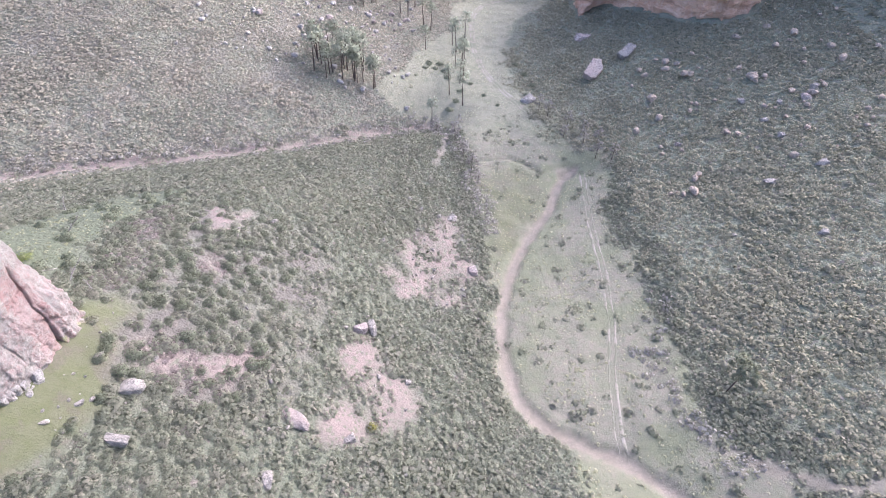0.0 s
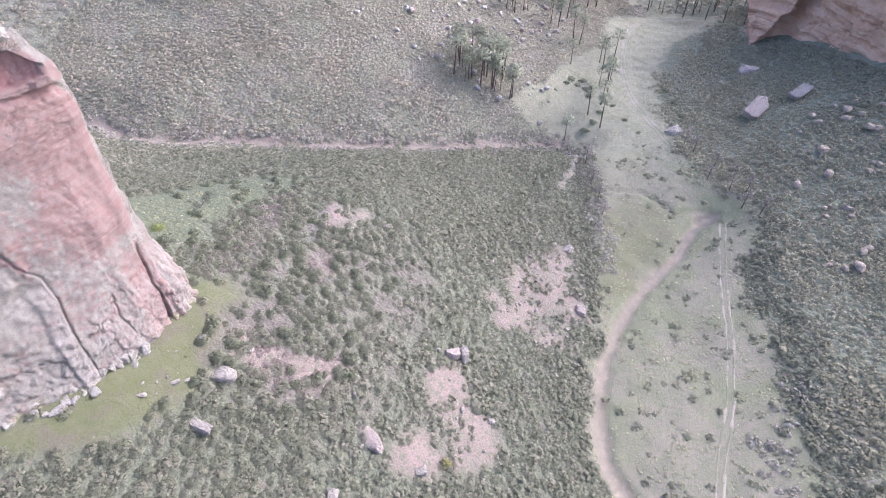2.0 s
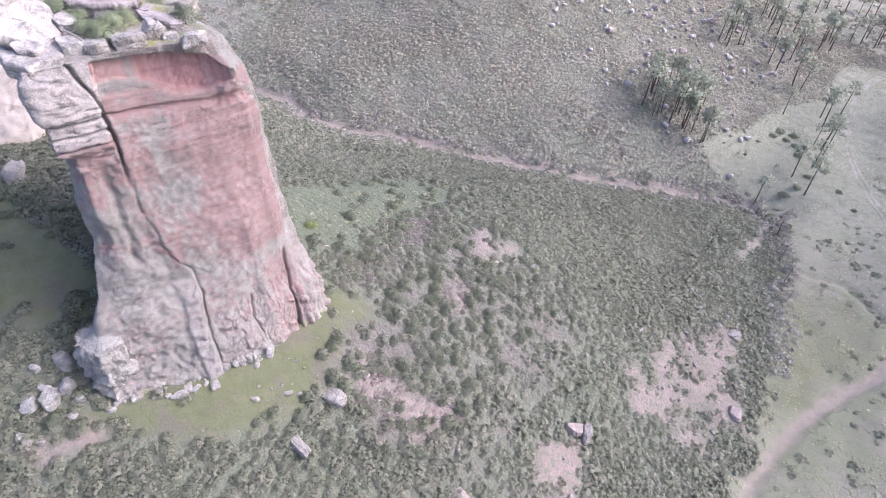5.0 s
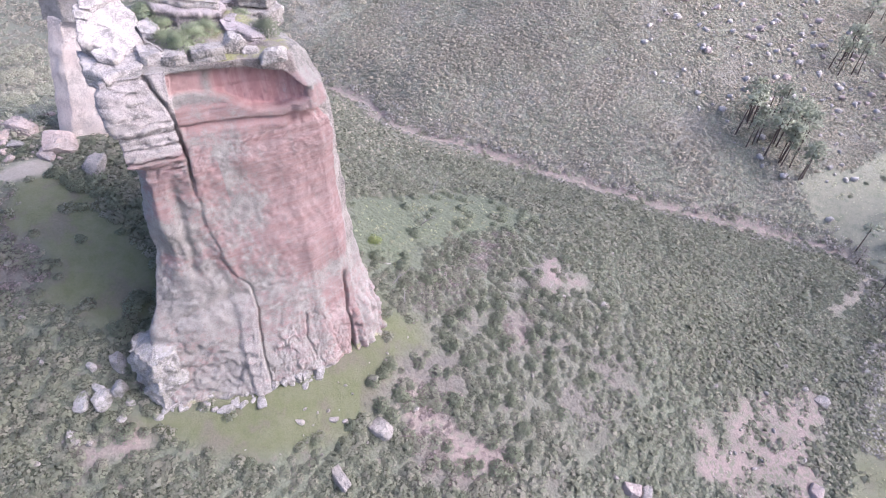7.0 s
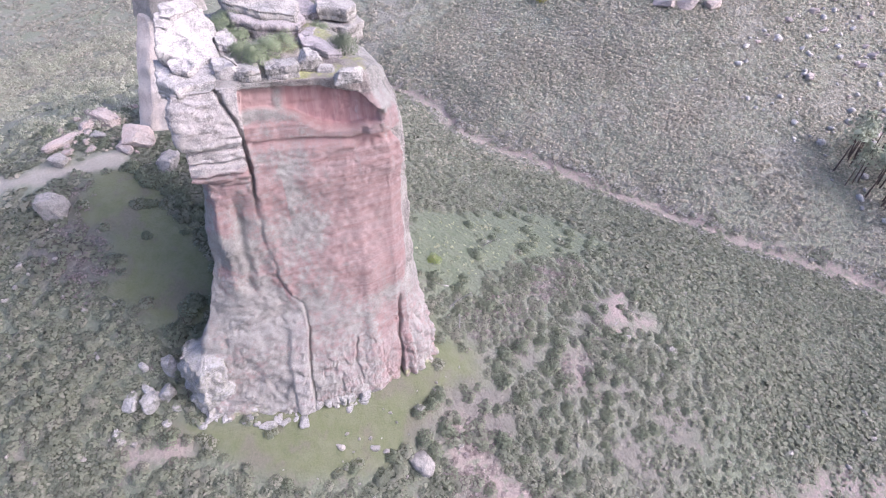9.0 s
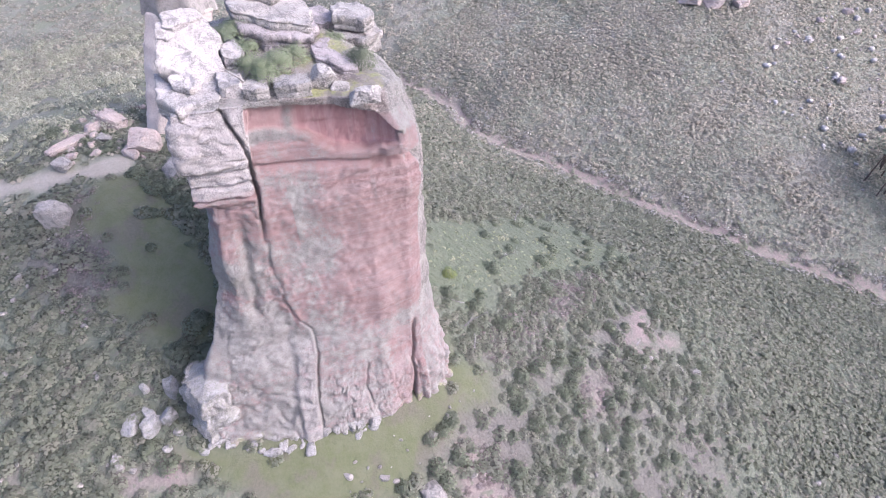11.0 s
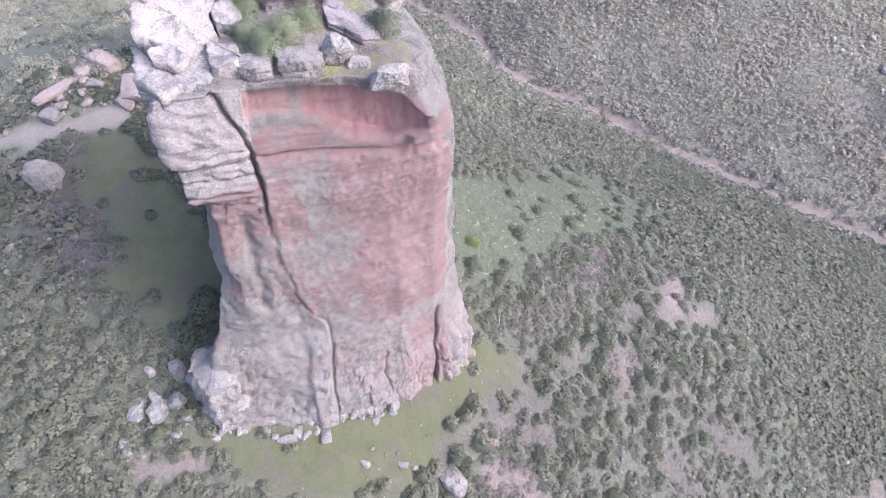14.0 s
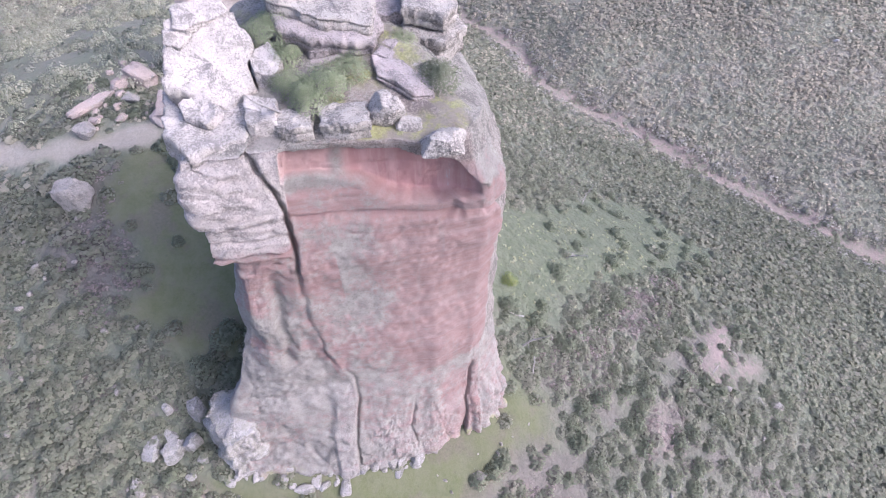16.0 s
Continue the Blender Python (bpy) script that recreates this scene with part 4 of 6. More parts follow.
    fields["pale"] = np.clip(np.maximum(pale * (1 - top), 0.22 * ((idv > 2) & (idv < 6)) * (1 - smooth(30, 36, fz)) * smooth(0, 2.5, soft)), 0, 1)
    fields["pale"][: rows * cols] = np.maximum(fields["pale"][: rows * cols], 0.3 * strip.ravel())
    fields["pale"] = np.maximum(fields["pale"], 0.22 * on_face * (1 - smooth(32, 36, fz)) * smooth(0.0, 1.6, soft + 1.2 * vnoise(fx, fy, fz, 0.8, 70)))
    red = np.zeros(V.shape[0])
    red[: rows * cols] = np.maximum(hollow * (1 - 0.95 * drip) * (1 - 0.2 * (1 - smooth(45.6, 46.6, Y))), np.maximum(0.5 * step, 0.45 * under)).ravel()
    fields["red"] = np.clip(red, 0, 1)
    north = ((idv > 9.0) & (idv < 13)) * smooth(36, 46, fz + 2 * soft)
    cap = on_face * smooth(70.4, 71.2, fz + 0.14 * (fy - 46))
    fields["dark"] = np.clip(np.maximum(north * 0.85, np.maximum(cap * 0.7, top * smooth(-0.5, 0.8, fbm(fx, fy, 0, 1.5, 47)) * 0.8)), 0, 1)
    ledge = np.zeros(V.shape[0])
    ledge[: rows * cols] = (front * rubble).ravel()
    ledge = ledge * 0.6 * smooth(0.2, 0.6, vnoise(fx, fy, fz, 1.4, 59))
    fields["moss"] = np.clip(np.maximum(ledge, 0.75 * top * smooth(-0.1, 0.5, fbm(fx, fy, 0, 2.2, 45)) * smooth(45, 48, fy) * (1 - smooth(55, 57.5, fy))), 0, 1)
    # split into the pillars, walls and beds that make up the stack
    faces = grid_faces(total, cols, True)
    fid, fz2 = idv[faces[:, 0]], fz[faces].mean(1)
    kind = np.full(len(faces), 5)
    kind[(fid >= 5) & (fid < 8.05)] = 0
    kind[(fid < 5) | (fid > 13)] = 1
    kind[((fid < 5) | (fid > 13)) & (fz2 > 62.2)] = 2
    kind[(fid >= 8.05) & (fid < 11)] = 3
    kind[faces.max(1) >= rows * cols] = 4
    out = []
    for k in range(6):
        f = faces[kind == k]
        used, back = np.unique(f, return_inverse=True)
        me = mesh_from("bed", V[used], back.reshape(-1, 4), SANDSTONE)
        for key, values in fields.items():
            attribute(me, key, values[used])
        out.append(me)
    return out


stack = tagged(new("rock_stack"), "tall red sandstone stack with grey lichen and a pale overhanging block", "rock stack")
stack.location = (0, 0, 0)
for me, name, label in zip(stack_mesh(), ("main_face", "side_pillar", "overhanging_block", "buttress", "cap", "back_wall"),
                           ("salmon-red face with a hollow under its cap", "grey-pink rounded side pillar", "pale bedded overhanging block", "grey weathered buttress", "lichened and mossy flat top", "dark lichened back wall")):
    part(name, me, stack, label)


# ---- rocks ----
def rock_mesh(name, seed, material, squash=(1, 1, 0.6), sharp=0.5, detail=3, slabby=0.0, power=0):
    """A broken, weathered block of half sizes squash, cut by a few flat faces and split along its beds."""
    bm = bmesh.new()
    bmesh.ops.create_icosphere(bm, subdivisions=detail, radius=1.0)
    rng = random.Random(seed)
    power = power or rng.uniform(5.0, 9.0)
    planes = []
    for _ in range(9):
        v = Vector((rng.gauss(0, 1), rng.gauss(0, 1), rng.gauss(0, 0.6))).normalized()
        planes.append((v, rng.uniform(0.74, 1.0)))
    shear = (rng.uniform(-0.25, 0.25), rng.uniform(-0.25, 0.25), rng.uniform(-0.15, 0.3))
    for v in bm.verts:
        p = v.co.copy()
        p /= (abs(p.x) ** power + abs(p.y) ** power + abs(p.z) ** power) ** (1 / power)
        for w, d in planes:
            over = p.dot(w) - d
            if over > 0:
                p -= w * over * (0.75 + 0.25 * sharp)
        q = p + Vector((seed * 3.1, seed * 1.7, 0))
        p *= 1 + 0.10 * noise.noise(q * 1.3) + 0.08 * noise.noise(q * 3.1) + 0.06 * noise.noise(q * 7)
        if slabby:
            bed = math.floor(p.z * 2.2 + seed * 0.37)
            k = 1 + slabby * 0.13 * math.sin(bed * 12.9898 + seed)
            p.x, p.y = p.x * k, p.y * (2 - k)
        p.x, p.y = p.x * (1 - shear[2] * p.z * 0.5), p.y * (1 + shear[1] * p.x)
        v.co = Vector(((p.x + shear[0] * p.z) * squash[0], p.y * squash[1], p.z * squash[2]))
    me = bpy.data.meshes.new(name)
    bm.to_mesh(me)
    bm.free()
    me.polygons.foreach_set("use_smooth", np.zeros(len(me.polygons), bool))
    me.materials.append(material)
    return me


def rock(name, place, size, turn=0.0, seed=1, material=PALE_ROCK, label="pale weathered sandstone boulder", tip=0.0, sink=0.25, detail=4, group="", slabby=0.0, category="boulder", power=0):
    """One boulder; size is length, width and height in metres."""
    me = rock_mesh(name, seed, material, (size[0] / 2, size[1] / 2, size[2] / 2), 0.6, detail, slabby, power)
    ob = tagged(new(name, me), label, category, group)
    p = Vector(place)
    ob.matrix_world = Matrix.Translation(p + Vector((0, 0, size[2] * (0.5 - sink)))) @ Euler((radians(tip), radians(tip * 0.6), radians(turn))).to_matrix().to_4x4()
    return ob


def slab_mesh(name, seed, material, length, width, height):
    """A bedded slab: an irregular outline, split into courses with ragged edges, flat above and below."""
    rng = random.Random(seed)
    corners = []
    count = rng.randint(6, 8)
    for k in range(count):
        a = 2 * math.pi * (k + rng.uniform(-0.3, 0.3)) / count
        r = rng.uniform(0.82, 1.08)
        corners.append((length / 2 * r * math.copysign(abs(math.cos(a)) ** 0.7, math.cos(a)), width / 2 * r * math.copysign(abs(math.sin(a)) ** 0.7, math.sin(a))))
    pts = np.array(corners + corners[:1])
    seg = np.concatenate([[0], np.cumsum(np.hypot(*np.diff(pts, axis=0).T))])
    n = 44
    s = np.linspace(0, seg[-1], n, endpoint=False)
    P = np.stack([np.interp(s, seg, pts[:, a]) for a in (0, 1)], -1)
    split = rng.uniform(0.35, 0.65)
    slope = (rng.uniform(-0.06, 0.06), rng.uniform(-0.06, 0.06))
    rows = []
    for f, k in ((0, 0.80), (0.05, 0.93), (split - 0.07, 0.98), (split - 0.03, 0.92), (split + 0.03, 0.93), (split + 0.07, 1.0), (0.93, 1.0), (0.985, 0.985), (1.0, 0.95), (1.01, 0.75), (1.02, 0.5), (1.0, 0.22), (1.0, 0.01)):
        q = P * k
        ragged = 1 + 0.09 * fbm(q[:, 0] + seed * 7.3, q[:, 1], f * height * 2, 1.0, 61) + 0.05 * vnoise(q[:, 0] + seed, q[:, 1], f * height * 5, 0.3, 62)
        q = q * ragged[:, None]
        z = height * (f - 0.5) + slope[0] * q[:, 0] + slope[1] * q[:, 1] + 0.09 * fbm(q[:, 0], q[:, 1] + seed, 0, 0.9, 63) * (f > 0.8)
        rows.append(np.column_stack([q, z]))
    low = rows[0].copy()
    low[:, :2] *= 0.02
    rows.insert(0, low)
    return mesh_from(name, np.concatenate(rows), grid_faces(len(rows), n, True), material)


def crag_slab(name, outline, z, tilt, thick, courses, seed, material, label, group, category="slab"):
    """A split slab of bedded stone: straight broken sides, courses set back from one another, a rough tilted top.
    outline is its plan, z the height of the top at its middle, tilt the rise for each metre east and north."""
    rng = random.Random(seed)
    mid = np.mean(np.array(outline), 0)
    pts = np.array(outline + outline[:1]) - mid
    seg = np.concatenate([[0], np.cumsum(np.hypot(*np.diff(pts, axis=0).T))])
    n = max(48, int(seg[-1] / 0.1))
    s = np.linspace(0, seg[-1], n, endpoint=False)
    P = np.stack([np.interp(s, seg, pts[:, a]) for a in (0, 1)], -1)
    P = P * (1 + 0.05 * fbm(P[:, 0] + seed * 3.7, P[:, 1], 0, 0.9, 64)[:, None])
    levels = [(-1.0, 0.86)]
    cuts = sorted(rng.uniform(0.12, 0.88) for _ in range(courses - 1))
    wide = [rng.uniform(0.93, 1.03) for _ in range(courses)]
    for a, b, k in zip([0] + cuts, cuts + [1.0], wide):
        levels += [(a - 1 + 0.02, k - 0.05), (a - 1 + 0.04, k), (b - 1 - 0.05, k + 0.005), (b - 1 - 0.015, k - 0.02)]
    rows = []
    for f, k in levels + [(0.0, 0.94), (0.0, 0.86), (0.0, 0.76), (0.0, 0.66), (0.0, 0.55), (0.0, 0.44), (0.0, 0.32), (0.0, 0.2), (0.0, 0.02)]:
        q = P * k
        chip = 0.12 * vnoise(q[:, 0] + seed, q[:, 1], f * thick * 3, 0.4, 65) + 0.09 * vnoise(q[:, 0], q[:, 1] + seed, f * thick * 6, 0.17, 66)
        q = q * (1 + chip / np.maximum(0.6, np.hypot(q[:, 0], q[:, 1])))[:, None]
        top = 0.10 * fbm(q[:, 0], q[:, 1] + seed, 0, 1.4, 67) + 0.05 * vnoise(q[:, 0] + seed, q[:, 1], 0, 0.3, 68) + 0.16 * smooth(-0.1, 0.1, vnoise(q[:, 0] + seed * 5, q[:, 1], 0, 1.8, 69))
        rows.append(np.column_stack([q, thick * f + tilt[0] * q[:, 0] + tilt[1] * q[:, 1] + top * (f >= -0.02)]))
    low = rows[0].copy()
    low[:, :2] *= 0.02
    low[:, 2] = -thick
    rows.insert(0, low)
    ob = tagged(new(name, mesh_from(name, np.concatenate(rows), grid_faces(len(rows), n, True), material)), label, category, group)
    ob.location = (mid[0], mid[1], z)
    return ob


def slab(name, place, size, turn, tilt, lean, seed, material, label, group="", category="slab"):
    """One slab; tilt and lean are the degrees by which it dips to the east and to the south."""
    ob = tagged(new(name, slab_mesh(name, seed, material, *size)), label, category, group)
    ob.matrix_world = Matrix.Translation(Vector(place) + Vector((0, 0, size[2] * 0.5))) @ Euler((radians(lean), radians(tilt), 0)).to_matrix().to_4x4() @ Matrix.Rotation(radians(turn), 4, "Z")
    return ob

# boulders on the slopes: x, y, length, width, height, turn, material, label
SLOPE_BOULDERS = [
    (-27, 53, 6.0, 3.2, 1.6, -35, PINK_ROCK, "flat pink sandstone slab lying in the scrub"),
    (-16.2, 82.5, 3.6, 2.0, 3.0, 110, PALE_ROCK, "upright split pale boulder on the slope"),
    (-18.6, 81, 3.6, 3.0, 2.6, 20, PINK_ROCK, "pinkish boulder beside its split half"),
    (-49.3, 41, 4.8, 1.8, 1.8, -10, PALE_ROCK, "long grey boulder among the shrubs"),
    (-50.3, 50.5, 4.0, 3.0, 2.2, 15, PALE_ROCK, "grey flat-topped boulder beside the meadow"),
    (-17.2, 52.5, 2.2, 1.8, 1.6, 40, PALE_ROCK, "small pale boulder at the bare patch"),
    (-29, 41, 2.0, 3.2, 1.4, 10, PALE_ROCK, "pale leaning rock in the scrub"),
    (-56.6, 54.4, 1.7, 1.2, 0.7, 30, PALE_ROCK, "white rock lying on the green meadow"),
    (-55.4, 45.4, 1.5, 0.9, 0.6, 50, PALE_ROCK, "white rock lying on the green meadow"),
    (-58, 41.4, 1.3, 0.9, 0.6, 20, PALE_ROCK, "white rock lying on the green meadow"),
    (-54.4, 46.6, 0.9, 0.7, 0.5, 70, PALE_ROCK, "white rock lying on the green meadow"),
    (-43, 108.5, 2.4, 1.7, 1.8, 60, PALE_ROCK, "pale jagged rock in the open scrub"),
    (-110.5, 23.5, 4.2, 3.4, 4.2, 60, PALE_ROCK, "big grey boulder in the stack's shade"),
    (-129.9, 29.2, 8.4, 2.2, 2.2, 121, PINK_ROCK, "long pink fallen slab leaning in the scrub"),
    (-132.1, 37.6, 4.6, 3.4, 3.6, 30, PINK_ROCK, "pointed pinkish fallen block below the second stack"),
    (-133.1, 34.6, 4.6, 2.4, 2.0, 110, PINK_ROCK, "flat pinkish rock below the second stack"),
    (-120.7, 39.8, 4.8, 4.0, 4.4, 60, PINK_ROCK, "red-grey split fallen block under the stack"),
    (-120.2, 37.2, 3.4, 2.4, 1.8, 20, PINK_ROCK, "pinkish broken rock beside a fallen block"),
    (-123.2, 27.0, 3.6, 2.6, 2.0, 30, PALE_ROCK, "pale boulder at the edge of the grass"),
    (-128.0, 34.6, 3.0, 1.6, 1.2, 40, PALE_ROCK, "pale flat rock in the rubble scrub"),
    (-112, 41.5, 5.0, 3.4, 3.0, -40, PALE_ROCK, "grey fallen block under the stack"),
    (-74, 18.3, 1.4, 1.2, 1.0, 0, PALE_ROCK, "small white rock below the stack"),
    (74, 283, 9.0, 5.0, 2.6, 20, PINK_ROCK, "pink ledge of rock on the dark slope"),
    (40, 231, 6.0, 5.0, 3.4, 30, PALE_ROCK, "grey boulder at the edge of the valley grass"),
    (114, 122, 2.6, 2.2, 1.8, 0, PALE_ROCK, "lone pale boulder in the scrub"),
    (110, 148, 5.0, 2.6, 1.6, 10, PALE_ROCK, "flat pale boulder in the scrub"),
    (116, 193, 3.0, 2.6, 2.0, 0, PALE_ROCK, "pale boulder on the shaded slope"),
    (140, 191, 3.4, 2.8, 2.2, 20, PALE_ROCK, "pale boulder on the shaded slope"),
    (127, 187, 2.4, 2.2, 1.8, 50, PALE_ROCK, "pale boulder on the shaded slope"),
    (135, 186, 4.4, 3.0, 2.0, -20, PINK_ROCK, "pinkish boulder on the shaded slope"),
    (119, 179, 3.4, 2.0, 1.5, 15, PALE_ROCK, "pale boulder on the shaded slope"),
    (121, 169, 3.0, 2.0, 1.5, -15, PALE_ROCK, "pale boulder on the shaded slope"),
    (90, 178, 2.4, 2.0, 1.6, 0, PINK_ROCK, "pinkish boulder on the shaded slope"),
    (126, 151, 4.0, 2.6, 1.8, 10, PALE_ROCK, "pale boulder on the shaded slope"),
    (4, 141, 3.6, 3.0, 2.2, 80, PALE_ROCK, "pale outcrop at the top of the bare bank"),
    (10, 117, 4.0, 2.6, 2.0, 100, PINK_ROCK, "pink outcrop in the eroded bank"),
    (-7, 70, 1.6, 1.2, 1.1, 10, PALE_ROCK, "small pale boulder at the bare patch"),
    (92, 128, 1.6, 1.2, 1.0, 0, PALE_ROCK, "small pale rock in the scrub"),
]
for k, (x, y, a, b, h, turn, mat, label) in enumerate(SLOPE_BOULDERS):
    rock("boulder", on(x, y), (a, b, h), turn, k + 3, mat, label, tip=random.uniform(-8, 8))

slab("slab", on(70.5, 241.5, 0.6), (14.5, 7.0, 3.0), 58, 4, 24, 21, PINK_ROCK, "large tilted pink slab on the dark slope")
slab("slab", on(87, 249.5, 0.4), (12.5, 5.6, 2.6), 50, 4, 20, 22, PALE_ROCK, "grey slab on the dark slope")
# fallen blocks round the foot of the stack
FOOT_ROCK = rock_material("foot_rock", (0.335, 0.318, 0.306), (0.385, 0.375, 0.362), (0.290, 0.284, 0.245), amount=0.5)
FOOT = [(-78, 27.4, 2.2, 2.0, 3.0), (-75.3, 25.5, 2.2, 1.8, 3.4), (-75.7, 23.5, 3.0, 2.4, 2.6), (-77.1, 21.2, 3.4, 2.0, 1.8), (-77.3, 23.6, 2.0, 1.4, 1.4), (-73.4, 25.8, 1.3, 1.0, 1.2), (-72.6, 23.8, 1.2, 1.0, 0.9), (-75, 18.2, 1.3, 1.0, 1.2), (-79.8, 24.4, 1.4, 1.0, 1.2),
        (-65.2, 34.6, 2.4, 1.4, 1.0), (-64.4, 36.8, 1.6, 1.0, 0.8), (-63.2, 38.9, 2.4, 1.4, 0.9), (-67.4, 33.0, 1.5, 1.2, 0.9), (-66.2, 33.4, 1.1, 0.8, 0.6),
        (-64.0, 41.7, 1.9, 1.6, 1.8), (-63.6, 43.0, 1.8, 1.4, 1.6), (-63.2, 45.0, 2.2, 1.6, 1.8), (-62.6, 46.2, 1.8, 1.5, 1.7), (-61.8, 48.2, 2.3, 1.8, 2.0), (-62.4, 49.8, 1.4, 1.2, 1.2)]
for k, (x, y, a, b, h) in enumerate(FOOT):
    rock("foot_boulder", on(x, y), (a * 0.95, b * 0.95, h * 0.95), k * 47, k + 60, FOOT_ROCK, "grey weathered boulder at the foot of the stack", sink=0.32, power=5, detail=4, group="boulders at the foot of the stack")
rng = random.Random(77)
for k in range(28):
    u = rng.random()
    x, y = np.interp(u, [0, 0.3, 0.6, 1], [-71.5, -67.6, -63.9, -62.2]) + rng.uniform(-0.7, 1.3), np.interp(u, [0, 0.3, 0.6, 1], [27.4, 33.5, 41, 47.5]) + rng.uniform(-0.8, 0.8)
    size = rng.uniform(0.35, 1.1)
    rock("rubble", on(x, y), (size * 1.7, size, size * 0.6), k * 71, k % 9 + 300, FOOT_ROCK, "broken pale rubble lying along the foot of the stack", sink=0.45, detail=2, group="rubble at the foot of the stack", category="stone")

# boulders lying on the stack's top: x, y, z, length, width, height, turn, tip
TOP_ROCKS = [
    (-63.9, 52.9, 71.5, 2.7, 2.1, 1.5, 65, 8), (-67.9, 50.8, 71.6, 2.4, 2.0, 2.3, 50, 12), (-66.6, 51.7, 71.6, 1.7, 1.2, 0.8, 60, 6), (-69.0, 49.8, 71.7, 1.2, 1.0, 1.0, 20, 0),
    (-73.4, 53.4, 72.0, 1.6, 1.3, 1.3, 30, 0), (-74.6, 54.6, 71.9, 1.8, 1.4, 1.2, 10, 0), (-72.0, 55.0, 71.7, 1.5, 1.2, 0.9, 40, 0), (-73.2, 57.6, 70.6, 1.9, 1.1, 0.9, 60, 0),
]
for k, (x, y, z, a, b, h, turn, tip) in enumerate(TOP_ROCKS):
    rock("top_boulder", (x, y, z), (a, b, h), turn, k + 90, WARM_ROCK if 4 <= k < 6 else GREY_ROCK, "lichened broken boulder resting on the stack's top", tip=tip, sink=0.18, group="boulders on the stack", detail=5)
# slabs on the top: plan, height of the top, rise east and north, thickness, courses, stone
TOP_SLABS = [
    ([(-71.6, 44.5), (-70.5, 46.6), (-68.6, 46.0), (-68.9, 44.9), (-69.7, 44.0)], 72.45, (0.02, 0.0), 0.9, 2, GREY_ROCK),
    ([(-70.6, 47.1), (-69.2, 50.0), (-66.9, 49.2), (-67.3, 47.9), (-68.4, 46.5)], 72.7, (0.05, 0.03), 1.2, 2, GREY_ROCK),
    ([(-73.4, 52.4), (-71.4, 52.0), (-68.8, 53.3), (-68.3, 54.7), (-69.8, 55.3), (-72.2, 54.3)], 72.5, (-0.14, -0.08), 0.6, 2, WARM_ROCK),
    ([(-77.2, 48.5), (-75.3, 48.6), (-74.9, 50.9), (-76.8, 52.6), (-79.0, 51.0)], 73.0, (0.0, 0.0), 1.6, 2, WARM_ROCK),
    ([(-82.8, 48.4), (-77.4, 47.4), (-75.0, 50.0), (-73.9, 52.9), (-76.4, 54.8), (-81.0, 55.6), (-83.6, 53.0)], 74.2, (-0.10, -0.12), 1.2, 2, WARM_ROCK),
    ([(-83.2, 48.6), (-78.8, 47.6), (-76.0, 50.4), (-74.6, 53.0), (-77.4, 54.8), (-81.4, 55.4), (-84.0, 53.0)], 75.3, (-0.10, -0.13), 1.1, 2, GREY_ROCK),
    ([(-84.0, 49.6), (-81.0, 49.0), (-79.2, 51.6), (-80.4, 54.4), (-83.8, 53.6)], 76.2, (-0.08, -0.1), 0.7, 1, GREY_ROCK),
    ([(-75.6, 56.2), (-73.4, 58.6), (-74.6, 61.2), (-78.6, 61.6), (-79.4, 58.2)], 72.4, (-0.02, -0.04), 2.2, 2, GREY_ROCK),
    ([(-76.2, 56.6), (-74.0, 58.8), (-75.2, 60.8), (-79.0, 61.0), (-79.2, 58.0)], 74.0, (-0.03, -0.05), 1.3, 2, GREY_ROCK),
    ([(-81.6, 54.6), (-77.6, 55.0), (-76.8, 57.4), (-79.0, 59.0), (-82.0, 58.0)], 73.2, (-0.04, -0.06), 1.6, 2, WARM_ROCK),
]
for k, (plan, z, tilt, thick, courses, mat) in enumerate(TOP_SLABS):
    crag_slab("top_slab", plan, z, tilt, thick, courses, k + 140, mat, "lichened layered sandstone slab lying on the stack's top", "slabs on the stack")

# the pale slabs piled on the overhanging block, rising to the west
PILE = [
    ([(-77.0, 39.0), (-73.2, 37.7), (-70.4, 38.6), (-70.2, 42.0), (-73.0, 43.6), (-76.6, 43.4)], 72.3, (-0.10, 0.02), 1.5, 3),
    ([(-73.6, 43.2), (-72.4, 45.0), (-69.9, 44.2), (-70.6, 42.4)], 72.7, (0.0, 0.0), 2.0, 2),
    ([(-74.4, 39.5), (-73.2, 39.4), (-72.0, 40.4), (-72.4, 41.6), (-74.4, 41.0)], 73.0, (-0.2, 0.02), 0.6, 1),
    ([(-78.4, 41.2), (-77.2, 40.0), (-75.3, 39.1), (-74.6, 40.5), (-73.2, 41.9), (-74.2, 44.2), (-75.3, 44.4), (-76.8, 45.4), (-78.6, 44.6)], 74.2, (-0.62, -0.02), 1.4, 3),
    ([(-79.0, 40.6), (-77.4, 40.0), (-76.9, 40.9), (-77.8, 42.0), (-79.2, 42.0)], 75.5, (-0.45, -0.04), 0.6, 2),
    ([(-79.6, 41.4), (-78.1, 41.0), (-77.8, 41.6), (-78.3, 44.6), (-79.8, 44.6)], 76.2, (-0.35, -0.02), 0.6, 2),
    ([(-81.0, 42.0), (-79.0, 41.2), (-78.5, 44.8), (-80.8, 45.4)], 74.8, (0.0, 0.0), 3.2, 3),
    ([(-76.8, 44.6), (-74.4, 44.4), (-73.8, 45.6), (-75.0, 46.8), (-77.0, 46.4)], 73.6, (-0.2, 0.0), 1.6, 3),
]
for k, (plan, z, tilt, thick, courses) in enumerate(PILE):
    crag_slab("rim_slab", plan, z, tilt, thick, courses, k + 120, CREST_ROCK, "pale grey sandstone slab piled on the overhanging block", "slabs on the overhanging block")


